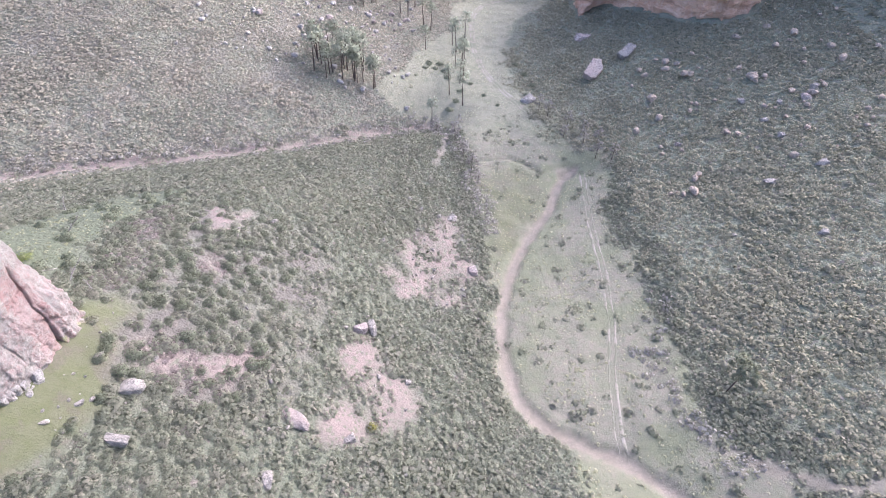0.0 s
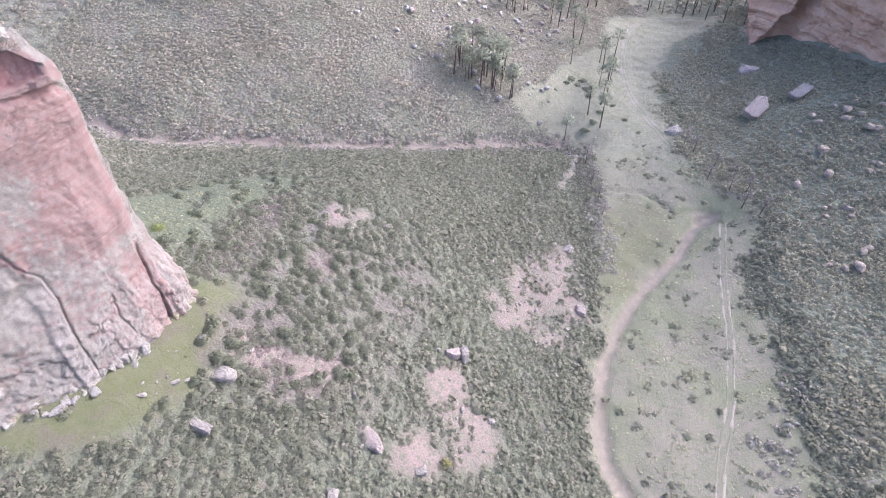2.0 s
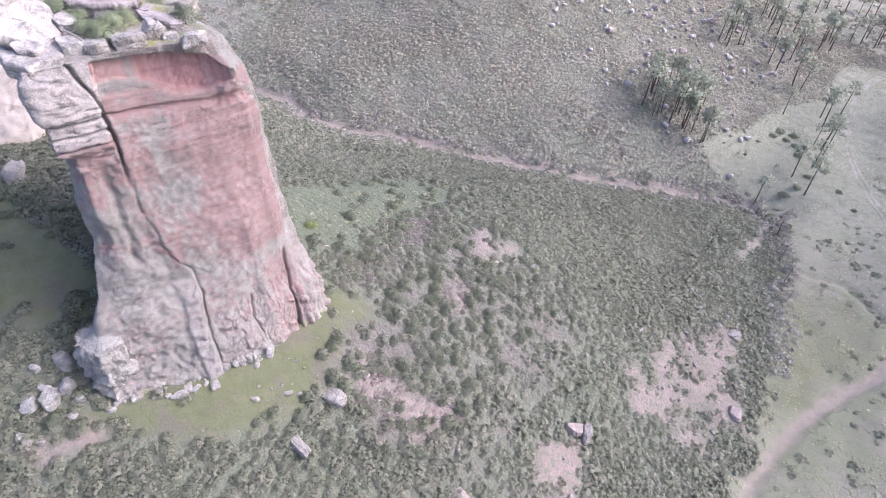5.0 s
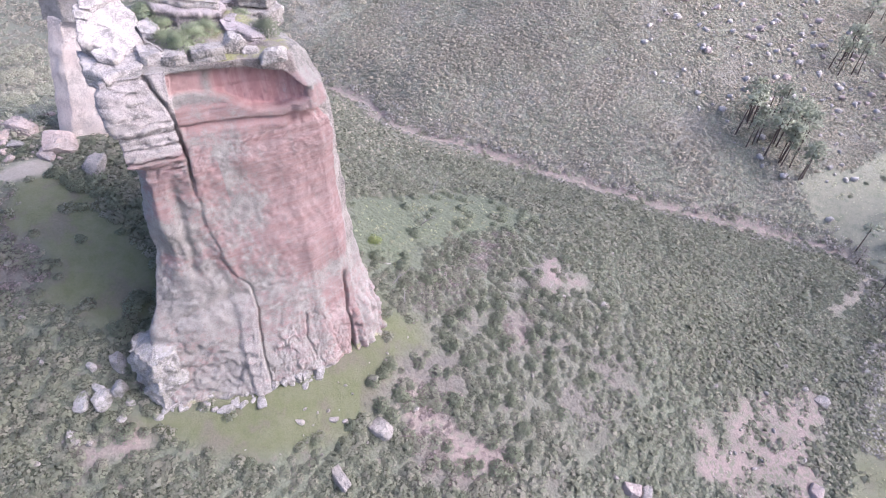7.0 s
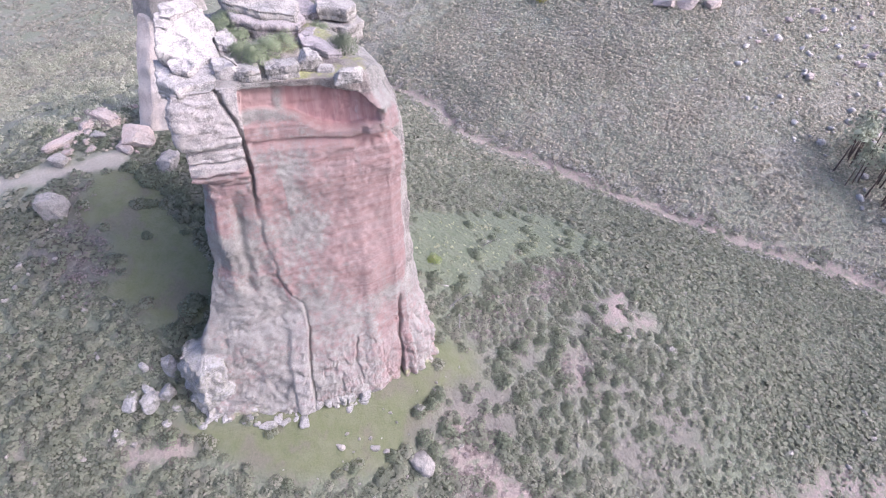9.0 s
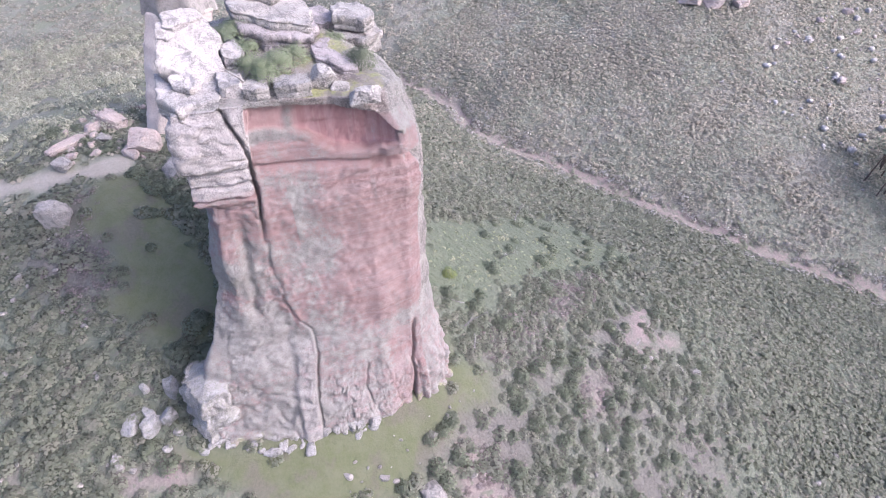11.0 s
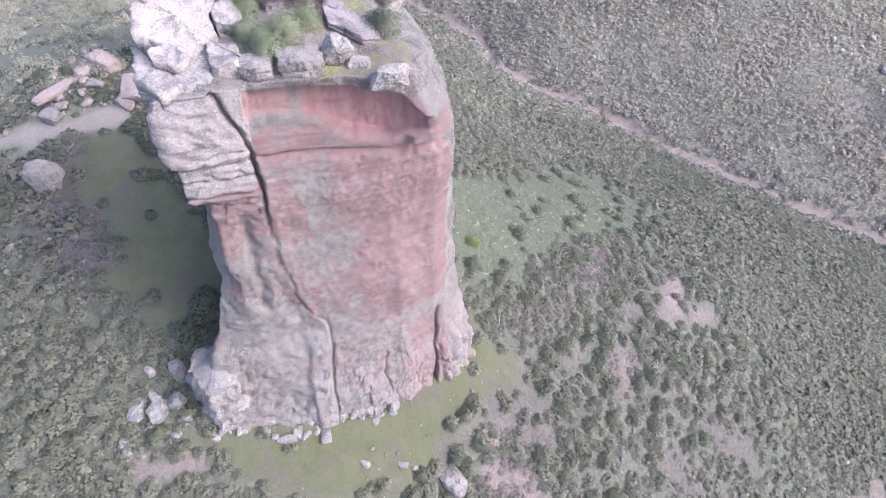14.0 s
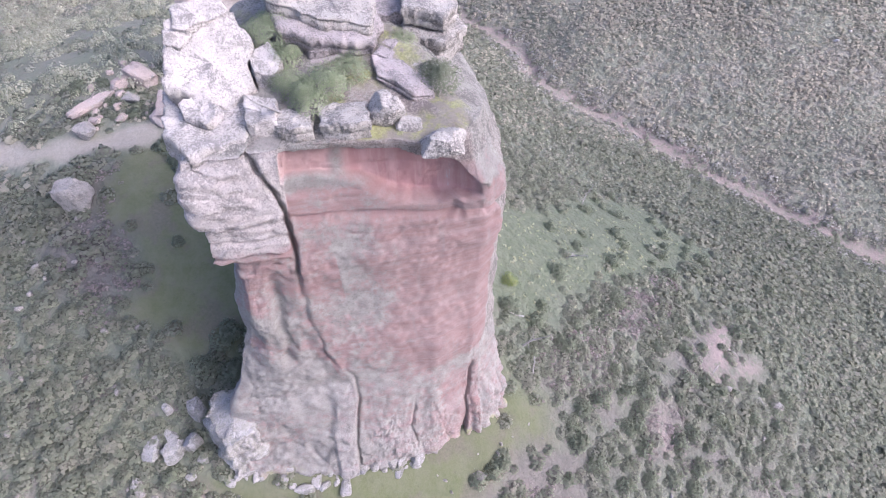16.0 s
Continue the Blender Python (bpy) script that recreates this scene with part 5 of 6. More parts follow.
# ---- the second stack and the red mesa ----
def loft(name, outline, z0, z1, material, seed, step=0.8, amp=1.0, taper=0.0, cols=160, lean=(0.0, 0.0), broken=0.0, retreat=None):
    """A crag from its plan outline: bedded, fluted and closed on top."""
    pts = np.array(outline + outline[:1], float)
    seg = np.concatenate([[0], np.cumsum(np.hypot(*np.diff(pts, axis=0).T))])
    s = np.linspace(0, seg[-1], cols, endpoint=False)
    P = np.stack([np.interp(s, seg, pts[:, a]) for a in (0, 1)], -1)
    for _ in range(3):
        P = 0.5 * P + 0.25 * (np.roll(P, 1, 0) + np.roll(P, -1, 0))
    mid = P.mean(0)
    t = np.roll(P, -1, 0) - np.roll(P, 1, 0)
    N = np.stack([t[:, 1], -t[:, 0]], -1) / np.linalg.norm(t, axis=1, keepdims=True)
    if ((P - mid) * N).sum() < 0:
        N = -N
    zs = np.arange(z0, z1 + step / 2, step)
    rings = []
    for z in zs:
        f = (z - z0) / (z1 - z0)
        d = amp * (1.3 * fbm(P[:, 0], P[:, 1], z, 9, seed) + 0.45 * fbm(P[:, 0], P[:, 1], z, 2.5, seed + 1) + 0.35 * vnoise(z + 0 * s, 0, 0, 1.6, seed + 2) + 0.6 * vnoise(P[:, 0], P[:, 1], z * 0.1, 3, seed + 3) + 0.3 * fbm(P[:, 0], P[:, 1], z, 0.8, seed + 7)) - taper * f
        if retreat:
            d = d - retreat[0] * f * (1 - smooth(retreat[1], retreat[2], P[:, 0]))
        if broken:
            own, joint = blocks(P[:, 0], P[:, 1], z + 0 * s, (1.3 * broken, 1.3 * broken, broken), seed + 9)
            d = d + 0.45 * broken * (own - 0.5) - 0.12 * broken * (1 - smooth(0.0, 0.12, joint))
        rings.append(np.column_stack([P + N * d[:, None] + np.array(lean) * (z - z0), np.full(cols, z)]))
    for f in (0.06, 0.16, 0.35, 0.6, 0.97):
        ring = rings[len(zs) - 1].copy()
        ring[:, :2] = ring[:, :2] * (1 - f) + ring[:, :2].mean(0) * f
        ring[:, 2] = z1 + 0.9 * amp * (fbm(ring[:, 0], ring[:, 1], 0, 6, seed + 5) + f)
        rings.append(ring)
    V = np.stack(rings)
    return mesh_from(name, V.reshape(-1, 3), grid_faces(len(rings), cols, True), material, not broken)


part("toe_buttress", loft("toe_buttress", [(-76.4, 28.6), (-74.6, 27.0), (-71.8, 26.6), (-69.6, 28.0), (-69.6, 31.5), (-72.5, 34), (-76.5, 33)], 24, 36.5, FOOT_ROCK, 57, 0.2, 0.85, 0.8, 190, (0.02, 0.14), 1.3), stack, "broken grey toe of rock leaning on the side pillar")
PILLAR = rock_material("pillar_stone", (0.570, 0.485, 0.432), (0.620, 0.560, 0.508), (0.560, 0.530, 0.479), amount=0.05, scale=0.7)
second = tagged(new("rock_stack"), "smaller pale pink sandstone pillar behind the main stack", "rock stack")
PILLAR_PLAN = [(-131.6, 42.5), (-127.6, 39.4), (-124.6, 41), (-121.8, 47.8), (-123, 51), (-129, 52), (-132.4, 47)]
part("shaft", loft("shaft", PILLAR_PLAN, 36, 61, PILLAR, 51, 0.3, 0.3, 0.9, 160, (0.0, 0.31)), second)
part("cap", loft("cap", [(-133, 51.2), (-128.6, 47.4), (-124.4, 49.4), (-121.8, 53.6), (-124, 59), (-130, 59.5), (-133.6, 55)], 60.6, 64.5, PALE_ROCK, 53, 0.3, 0.3, 0.6, 120), second, "pale overhanging cap of the pillar")
mesa = tagged(new("mesa"), "red sandstone mesa with sheer bedded cliffs above the scrub", "cliff")
LOWER_MESA = [(77, 345), (77, 314), (90, 322), (103, 300), (114, 270), (127, 251), (141, 252), (153, 264), (170, 292), (172, 400), (120, 420), (95, 360)]
# This higher cliff is added beyond the view so its shadow edges the eastern slope.
SHADING_MESA = [(176, 264), (190, 252), (230, 242), (330, 232), (330, 460), (180, 460)]
part("lower_cliff", loft("lower_cliff", LOWER_MESA, -20, 54, CLIFF, 61, 0.7, 1.2, 11.0, 420, (0.0, 0.0), 4.0, (32.0, 80, 104)), mesa)
part("shading_cliff", loft("shading_cliff", SHADING_MESA, -10, 101, CLIFF, 67, 1.2, 1.6, 5.0, 300, (0.0, 0.0), 5.0), mesa)


# ---- foliage ----
def clump(rng, count, leaf, shape=(1, 1, 0.8), inner=0.6, flat=0.4, up_bias=0.25, slim=1.0):
    """Leaf tufts round a dome of radius 1: rows of four corners."""
    out = []
    for k in range(count):
        u, a = (k + rng.random()) / count, rng.random() * 2 * math.pi
        z = -0.15 + 1.1 * u
        r = math.sqrt(max(0.02, 1 - min(1, z) ** 2))
        d = np.array([r * math.cos(a), r * math.sin(a), z])
        p = d * (inner + (1 - inner) * rng.random()) * np.array(shape)
        nrm = d + np.array([rng.gauss(0, flat), rng.gauss(0, flat), rng.gauss(0, flat) + up_bias])
        nrm /= np.linalg.norm(nrm)
        side = np.cross(nrm, [rng.gauss(0, 1), rng.gauss(0, 1), rng.gauss(0, 1)])
        side /= np.linalg.norm(side)
        up = np.cross(nrm, side)
        w, h = leaf * rng.uniform(0.7, 1.4) * slim, leaf * rng.uniform(0.6, 1.2) / slim
        bend = nrm * leaf * 0.25
        out.append([p - side * w - up * h * 0.5 - bend, p + side * w * 0.7 - up * h, p + side * w + up * h * 0.6 - bend, p - side * w * 0.5 + up * h])
    return np.array(out)


def scatter(area, step, keep, seed):
    """Jittered places over a rectangle, kept by a chance per place."""
    rng = np.random.default_rng(seed)
    x, y = np.meshgrid(np.arange(area[0], area[1], step), np.arange(area[2], area[3], step))
    x, y = x.ravel() + rng.uniform(-0.5, 0.5, x.size) * step, y.ravel() + rng.uniform(-0.5, 0.5, y.size) * step
    ok = rng.random(x.size) < keep(x, y)
    return x[ok], y[ok], rng


def in_rock(x, y):
    """How far inside a crag a place lies."""
    stand = inside(x, y, SECTIONS[1][1])
    for area in (PILLAR_PLAN, LOWER_MESA, SHADING_MESA):
        stand = np.maximum(stand, inside(x, y, area))
    return stand


def undergrowth(name, label, category, x, y, rng, size, tall, material, tufts, leaf, variants=9, seed=0):
    """Thousands of low bushes as one mesh of leaf tufts, each bush with a tone of its own and shaded as the dome that its leaves form."""
    py = random.Random(seed)
    kinds = np.stack([clump(py, tufts, leaf, inner=0.6, flat=0.4, up_bias=0.5).reshape(-1, 3) for _ in range(variants)])
    lean = kinds.reshape(variants, tufts, 4, 3).mean(2, keepdims=True) * 0.55 + kinds.reshape(variants, tufts, 4, 3) * 0.45 + np.array([0, 0, 0.5])
    lean = lean.reshape(kinds.shape)
    n, m = len(x), kinds.shape[1]
    pick = rng.integers(0, variants, n)
    r = size(x, y) * rng.uniform(0.6, 1.35, n)
    a = rng.uniform(0, 2 * np.pi, n)
    ca, sa = np.cos(a)[:, None], np.sin(a)[:, None]
    q, d = kinds[pick], lean[pick]
    high = tall * rng.uniform(0.75, 1.25, n)[:, None]
    V, N = np.empty((n, m, 3), np.float32), np.empty((n, m, 3), np.float32)
    V[..., 0] = (q[..., 0] * ca - q[..., 1] * sa) * r[:, None] + x[:, None]
    V[..., 1] = (q[..., 0] * sa + q[..., 1] * ca) * r[:, None] + y[:, None]
    V[..., 2] = q[..., 2] * high * r[:, None] + ground(x, y)[:, None]
    N[..., 0], N[..., 1], N[..., 2] = d[..., 0] * ca - d[..., 1] * sa, d[..., 0] * sa + d[..., 1] * ca, d[..., 2] / high
    N /= np.linalg.norm(N, axis=-1, keepdims=True)
    me = mesh_from(name, V.reshape(-1, 3), np.arange(n * m).reshape(-1, 4), material, True)
    rounded_shading(me, N)
    attribute(me, "bush", np.repeat(rng.random(n), m))
    return tagged(new(name, me), label, category, kind="stuff")


def near_keep(x, y):
    c = cover(x, y)
    patch = smooth(-0.55, 0.15, fbm(x, y, 0, 16, 71) + 0.25 * fbm(x, y, 0, 4, 72))
    open_slope = 1 - 0.12 * smooth(-70, -40, x) * (1 - smooth(-30, -10, x)) * smooth(60, 75, y) * (1 - smooth(100, 125, y))
    k = (0.84 + 0.16 * patch) * open_slope * (1 - 0.97 * c["meadow"]) * (1 - 0.97 * c["clearing"]) * (1 - 0.96 * c["bare"]) * (1 - 0.84 * c["mauve"]) * (1 - c["valley"] * 0.95) * (1 - np.clip(c["sand"] * 1.4, 0, 1))
    west = smooth(126, 140, -x) * (1 - smooth(70, 95, y))
    return k * (1 - 0.8 * west) * (1 - c["far"]) * (1 - c["east"]) * (in_rock(x, y) < -0.3)


def far_keep(x, y):
    c = cover(x, y)
    patch = smooth(-0.6, 0.4, fbm(x, y, 0, 20, 73) + 0.3 * fbm(x, y, 0, 5, 74))
    west = smooth(126, 140, -x) * (1 - smooth(70, 95, y))
    return (1 - 0.9 * west) * c["far"] * (in_rock(x, y) < -0.3) * (1 - 0.95 * c["bare"]) * (0.72 + 0.26 * patch) * (1 - np.clip(c["sand"] * 1.4, 0, 1))


def east_keep(x, y):
    c = cover(x, y)
    return c["east"] * (0.85 + 0.15 * vnoise(x, y, 0, 9, 75)) * (1 - np.clip(c["sand"] * 1.4, 0, 1)) * (in_rock(x, y) < -0.5)


def valley_keep(x, y):
    c = cover(x, y)
    patch = smooth(-0.3, 0.5, fbm(x, y, 0, 7, 76))
    return ((x > -40) * c["valley"] * (0.12 + 0.5 * patch) + (0.1 + 0.3 * patch) * c["clearing"]) * (1 - np.clip(c["sand"] * 1.5, 0, 1)) * (line_distance(x, y, TRACK_LINE) > 1.6) * (in_rock(x, y) < -0.3)


def by_stack(x, y):
    return (x > -134) & (x < -34) & (y < 112)


for fine, step, tufts, leaf, seed in ((True, 1.34, 80, 0.145, 1), (False, 1.3, 15, 0.265, 11)):
    x, y, rng = scatter((-216, 100, 2, 222), step, lambda x, y: near_keep(x, y) * (by_stack(x, y) == fine), 81)
    undergrowth("scrub", "dense low grey-green rockrose scrub on the slope", "scrub", x, y, rng, lambda x, y: 1.16 + 0.3 * vnoise(x, y, 0, 12, 77), 0.8, SCRUB, tufts, leaf, seed=seed, variants=16)
x, y, rng = scatter((-216, 30, 6, 376), 1.3, far_keep, 82)
undergrowth("dry_scrub", "grey dry scrub covering the far hillside", "scrub", x, y, rng, lambda x, y: 1.12 + 0.3 * vnoise(x, y, 0, 15, 78), 0.6, DRY_SCRUB, 10, 0.3, seed=2, variants=16)
x, y, rng = scatter((25, 168, 20, 376), 1.4, east_keep, 83)
undergrowth("scrub", "closed dark green scrub on the eastern slope", "scrub", x, y, rng, lambda x, y: 1.2 + 0.35 * vnoise(x, y, 0, 12, 79), 0.8, EAST_SCRUB, 18, 0.24, seed=3, variants=16)
x, y, rng = scatter((-400, -214, -10, 250), 2.8, lambda x, y: 0.75 + 0.25 * fbm(x, y, 0, 25, 86), 86)
undergrowth("far_scrub", "olive scrub on the distant western slopes", "scrub", x, y, rng, lambda x, y: 1.8 + 0.5 * vnoise(x, y, 0, 15, 87), 0.8, DRY_SCRUB, 26, 0.17, seed=5)
x, y, rng = scatter((-214, 260, 374, 520), 4.6, lambda x, y: 0.8 + 0.2 * fbm(x, y, 0, 25, 88), 88)
undergrowth("far_scrub", "grey scrub at the distant valley head", "scrub", x, y, rng, lambda x, y: 1.8 + 0.5 * vnoise(x, y, 0, 15, 89), 0.7, DRY_SCRUB, 12, 0.34, seed=6)
x, y, rng = scatter((168, 290, 60, 300), 3.4, lambda x, y: 0.9 * (in_rock(x, y) < -1), 99)
undergrowth("far_scrub", "dark green scrub above the shaded slope", "scrub", x, y, rng, lambda x, y: 1.9 + 0.5 * vnoise(x, y, 0, 15, 85), 0.6, EAST_SCRUB, 12, 0.32, seed=9)
x, y, rng = scatter((-120, 100, 2, 372), 1.15, valley_keep, 84)
undergrowth("grass_tufts", "tufts of dry grass and herbs on the valley floor", "grass", x, y, rng, lambda x, y: 0.42 + 0.15 * vnoise(x, y, 0, 8, 80), 0.6, GRASS, 7, 0.42, seed=4)


def heather_keep(x, y):
    k = np.zeros(np.shape(x))
    for area in BARE[2:4] + BARE[6:7] + HEATH:
        k = np.maximum(k, smooth(-3, 2, inside(x, y, area) + 2.5 * vnoise(x, y, 0, 6, 94)))
    return 0.6 * k


x, y, rng = scatter((-118, -30, 10, 112), 1.0, heather_keep, 95)
undergrowth("heather", "low mauve-brown dry heather on bare soil", "heather", x, y, rng, lambda x, y: 0.75 + 0.2 * vnoise(x, y, 0, 6, 96), 0.7, HEATHER, 16, 0.2, seed=8)


def thicket_keep(x, y):
    belt = line_distance(x, y, [(16, 140), (14, 165), (10, 190), (2, 212), (-12, 222)]) + 2 * vnoise(x, y, 0, 5, 91)
    wash = line_distance(x, y, [(72, 55), (60, 66), (56, 86), (64, 104)]) + 2 * vnoise(x, y, 0, 5, 92)
    bank = line_distance(x, y, GULLY_LINE) + 1.5 * vnoise(x, y, 0, 5, 101)
    return np.maximum(0.75 * (1 - smooth(2, 6, belt)) + 0.5 * (1 - smooth(1, 5, wash)), 0.6 * smooth(1.8, 3.2, bank) * (1 - smooth(5, 9, bank)))


x, y, rng = scatter((-210, 90, 50, 232), 1.5, thicket_keep, 90)
undergrowth("thicket", "grey leafless thicket along the dry stream", "thicket", x, y, rng, lambda x, y: 1.2 + 0.3 * vnoise(x, y, 0, 6, 93), 0.9, TWIGS, 16, 0.22, seed=7)


def shrub_mesh(seed, material, tufts=170, leaf=0.16, tall=0.85, slim=1.0, heads=5):
    py = random.Random(seed)
    lumps = [(0, 0, 0.15, 0.8)] + [(py.uniform(-0.5, 0.5), py.uniform(-0.5, 0.5), py.uniform(0.05, 0.4) + 0.02 * heads, py.uniform(0.4, 0.6) * (5 / heads) ** 0.4) for _ in range(heads)]
    heads_ = [clump(py, int(tufts * r / 3), leaf, inner=0.6, flat=0.6, slim=slim) for _, _, _, r in lumps]
    quads = np.concatenate([q * r + np.array([a, b, c]) for q, (a, b, c, r) in zip(heads_, lumps)])
    lean = np.concatenate([q.mean(1, keepdims=True) * 0.6 + q * 0.4 for q in heads_]) + 0.5 * quads + np.array([0, 0, 0.2])
    lean /= np.linalg.norm(lean, axis=-1, keepdims=True)
    quads[..., 2] *= tall
    me = mesh_from("foliage", quads.reshape(-1, 3), np.arange(len(quads) * 4).reshape(-1, 4), material, True)
    rounded_shading(me, lean)
    return me


SHRUB_MESHES = [shrub_mesh(200 + k, BUSH, 380, 0.1) for k in range(4)]
BRIGHT_MESHES = [shrub_mesh(210 + k, BRIGHT_BUSH, 2600, 0.038, slim=0.5, heads=14) for k in range(3)]


def shrub(place, radius, k, meshes, label, group="", tall=1.0):
    ob = tagged(new("shrub", meshes[k % len(meshes)]), label, "shrub", group)
    ob.matrix_world = Matrix.LocRotScale(place, Euler((0, 0, k * 2.4)), (radius, radius, radius * tall))
    return ob


def clearing_keep(x, y):
    c = cover(x, y)
    belt = smooth(-86, -80, x) * (1 - smooth(-58, -50, x)) * smooth(66, 74, y) * (1 - smooth(128, 138, y))
    slope = smooth(-62, -55, x) * (1 - smooth(-36, -28, x)) * smooth(46, 56, y) * (1 - smooth(104, 114, y))
    return np.clip(0.34 * c["clearing"] + 0.25 * belt * (1 - c["clearing"]) + 0.85 * slope * (1 - 0.6 * c["mauve"]) + 0.008 * c["meadow"], 0, 1) * (in_rock(x, y) < -3)


x, y, rng = scatter((-112, -28, 20, 138), 3.6, clearing_keep, 85)
for k, (a, b) in enumerate(zip(x[:270], y[:270])):
    shrub(on(a, b, -0.05), rng.uniform(1.1, 2.3), k, SHRUB_MESHES, "rounded grey-green shrub standing on open ground", "shrubs in the clearing")
for k, (a, b, r) in enumerate([(-78, 84.5, 2.3), (-55, 41.5, 1.3), (-53.5, 47, 1.6), (-51, 53, 1.9), (-58, 33, 1.2), (-88, 40, 2.2), (-85, 43, 2.4), (-92, 44, 2.0), (-82, 30, 2.2), (-84, 33, 2.4), (-80, 33, 2.0), (-98, 33, 1.2), (-104, 36, 1.4), (-108, 39, 2.4), (-104, 41, 2.2), (-100, 43, 2.0), (-96, 38, 1.0), (-71, 23, 2.0), (-74, 22, 1.8)]):
    shrub(on(a, b, -0.05), r, k + 3, SHRUB_MESHES, "dark green holm oak bush beside the stack", "bushes round the stack")
x, y, rng = scatter((-290, -130, 4, 72), 2.5, lambda x, y: 0.85 * smooth(-0.6, 0.1, fbm(x, y, 0, 14, 97)) * (in_rock(x, y) < -2), 98)
undergrowth("bushes", "grey-green juniper and oak bushes on the western slope", "bushes", x, y, rng, lambda x, y: 1.55 + 0.6 * vnoise(x, y, 0, 9, 102), 1.35, JUNIPER, 110, 0.085, seed=10, variants=12)
x, y, rng = scatter((-138, -115, 25, 44), 3.0, lambda x, y: 0.7 * (inside(x, y, WEST_FLAT) < -1.5) * (in_rock(x, y) < -2), 100)
for k, (a, b) in enumerate(zip(x, y)):
    shrub(on(a, b, -0.05), rng.uniform(0.9, 1.8), k, SHRUB_MESHES, "grey-green bush among the fallen rocks", "bushes in the rubble", 0.9)
for k, (a, b, r) in enumerate([(-114.3, 36.3, 2.2), (-111.5, 37, 2.0), (-109.2, 37.4, 2.2), (-108.8, 40, 2.4), (-105.5, 39.5, 2.2), (-102, 40.2, 2.4), (-98, 41, 2.2), (-112, 39.5, 1.8), (-94.5, 41.5, 2.4), (-83, 37, 2.6), (-80, 32.5, 2.4), (-77.5, 28.6, 2.0), (-86, 40, 2.4), (-84.5, 34.5, 2.0)]):
    shrub(on(a, b, -0.05), r, k + 1, SHRUB_MESHES, "dark green oak bush in the stack's shade", "bushes in the shade")
for k, (a, b, r) in enumerate([(-6, 262, 2.6), (-3, 257, 2.2), (-8, 256, 2.0), (-1, 264, 2.4), (3, 250, 2.4), (1, 256, 2.0), (-12, 248, 1.2), (-14, 238, 1.0), (7, 233, 2.2), (4, 228, 2.6), (9, 240, 2.0), (14, 247, 1.8), (20, 236, 1.6), (26, 228, 1.4), (44, 244, 2.4), (41, 256, 2.2), (38, 268, 2.4), (40, 236, 2.0)]):
    shrub(on(a, b, -0.05), r, k, SHRUB_MESHES, "dark green bush on the pale valley floor", "bushes on the valley floor")
shrub(on(-78.6, 74.3, -0.05), 1.9, 1, [shrub_mesh(215, LIME_BUSH, 1500, 0.045, slim=0.6, heads=8)], "yellow-green round bush on the slope")
OAK_MESHES = [shrub_mesh(220, BUSH, 2400, 0.042, slim=0.7, heads=12)]
for k, (a, b, z, r, t) in enumerate([(-78.4, 46.8, 73.0, 2.3, 1.3), (-70.9, 46.7, 72.1, 1.9, 1.4), (-71.9, 48.4, 72.2, 2.2, 1.4), (-72.6, 50.6, 72.3, 1.7, 1.3), (-69.6, 55.8, 71.6, 2.2, 1.3), (-75.8, 46.9, 72.6, 1.8, 1.3), (-74.8, 55.8, 72.0, 1.4, 1.2), (-73.4, 46.4, 72.2, 1.8, 1.2)]):
    shrub(Vector((a, b, z)), r, k, BRIGHT_MESHES if k != 4 else OAK_MESHES, "bright green shrub growing on top of the stack" if k != 4 else "dark green dense shrub on top of the stack", "shrubs on the stack", t)


# ---- pines ----
def tube(points, radii, sides=7):
    rows = []
    for k, (p, r) in enumerate(zip(points, radii)):
        rows.append([(p[0] + r * math.cos(2 * math.pi * s / sides), p[1] + r * math.sin(2 * math.pi * s / sides), p[2]) for s in range(sides)])
    return np.array(rows).reshape(-1, 3), grid_faces(len(points), sides, True)


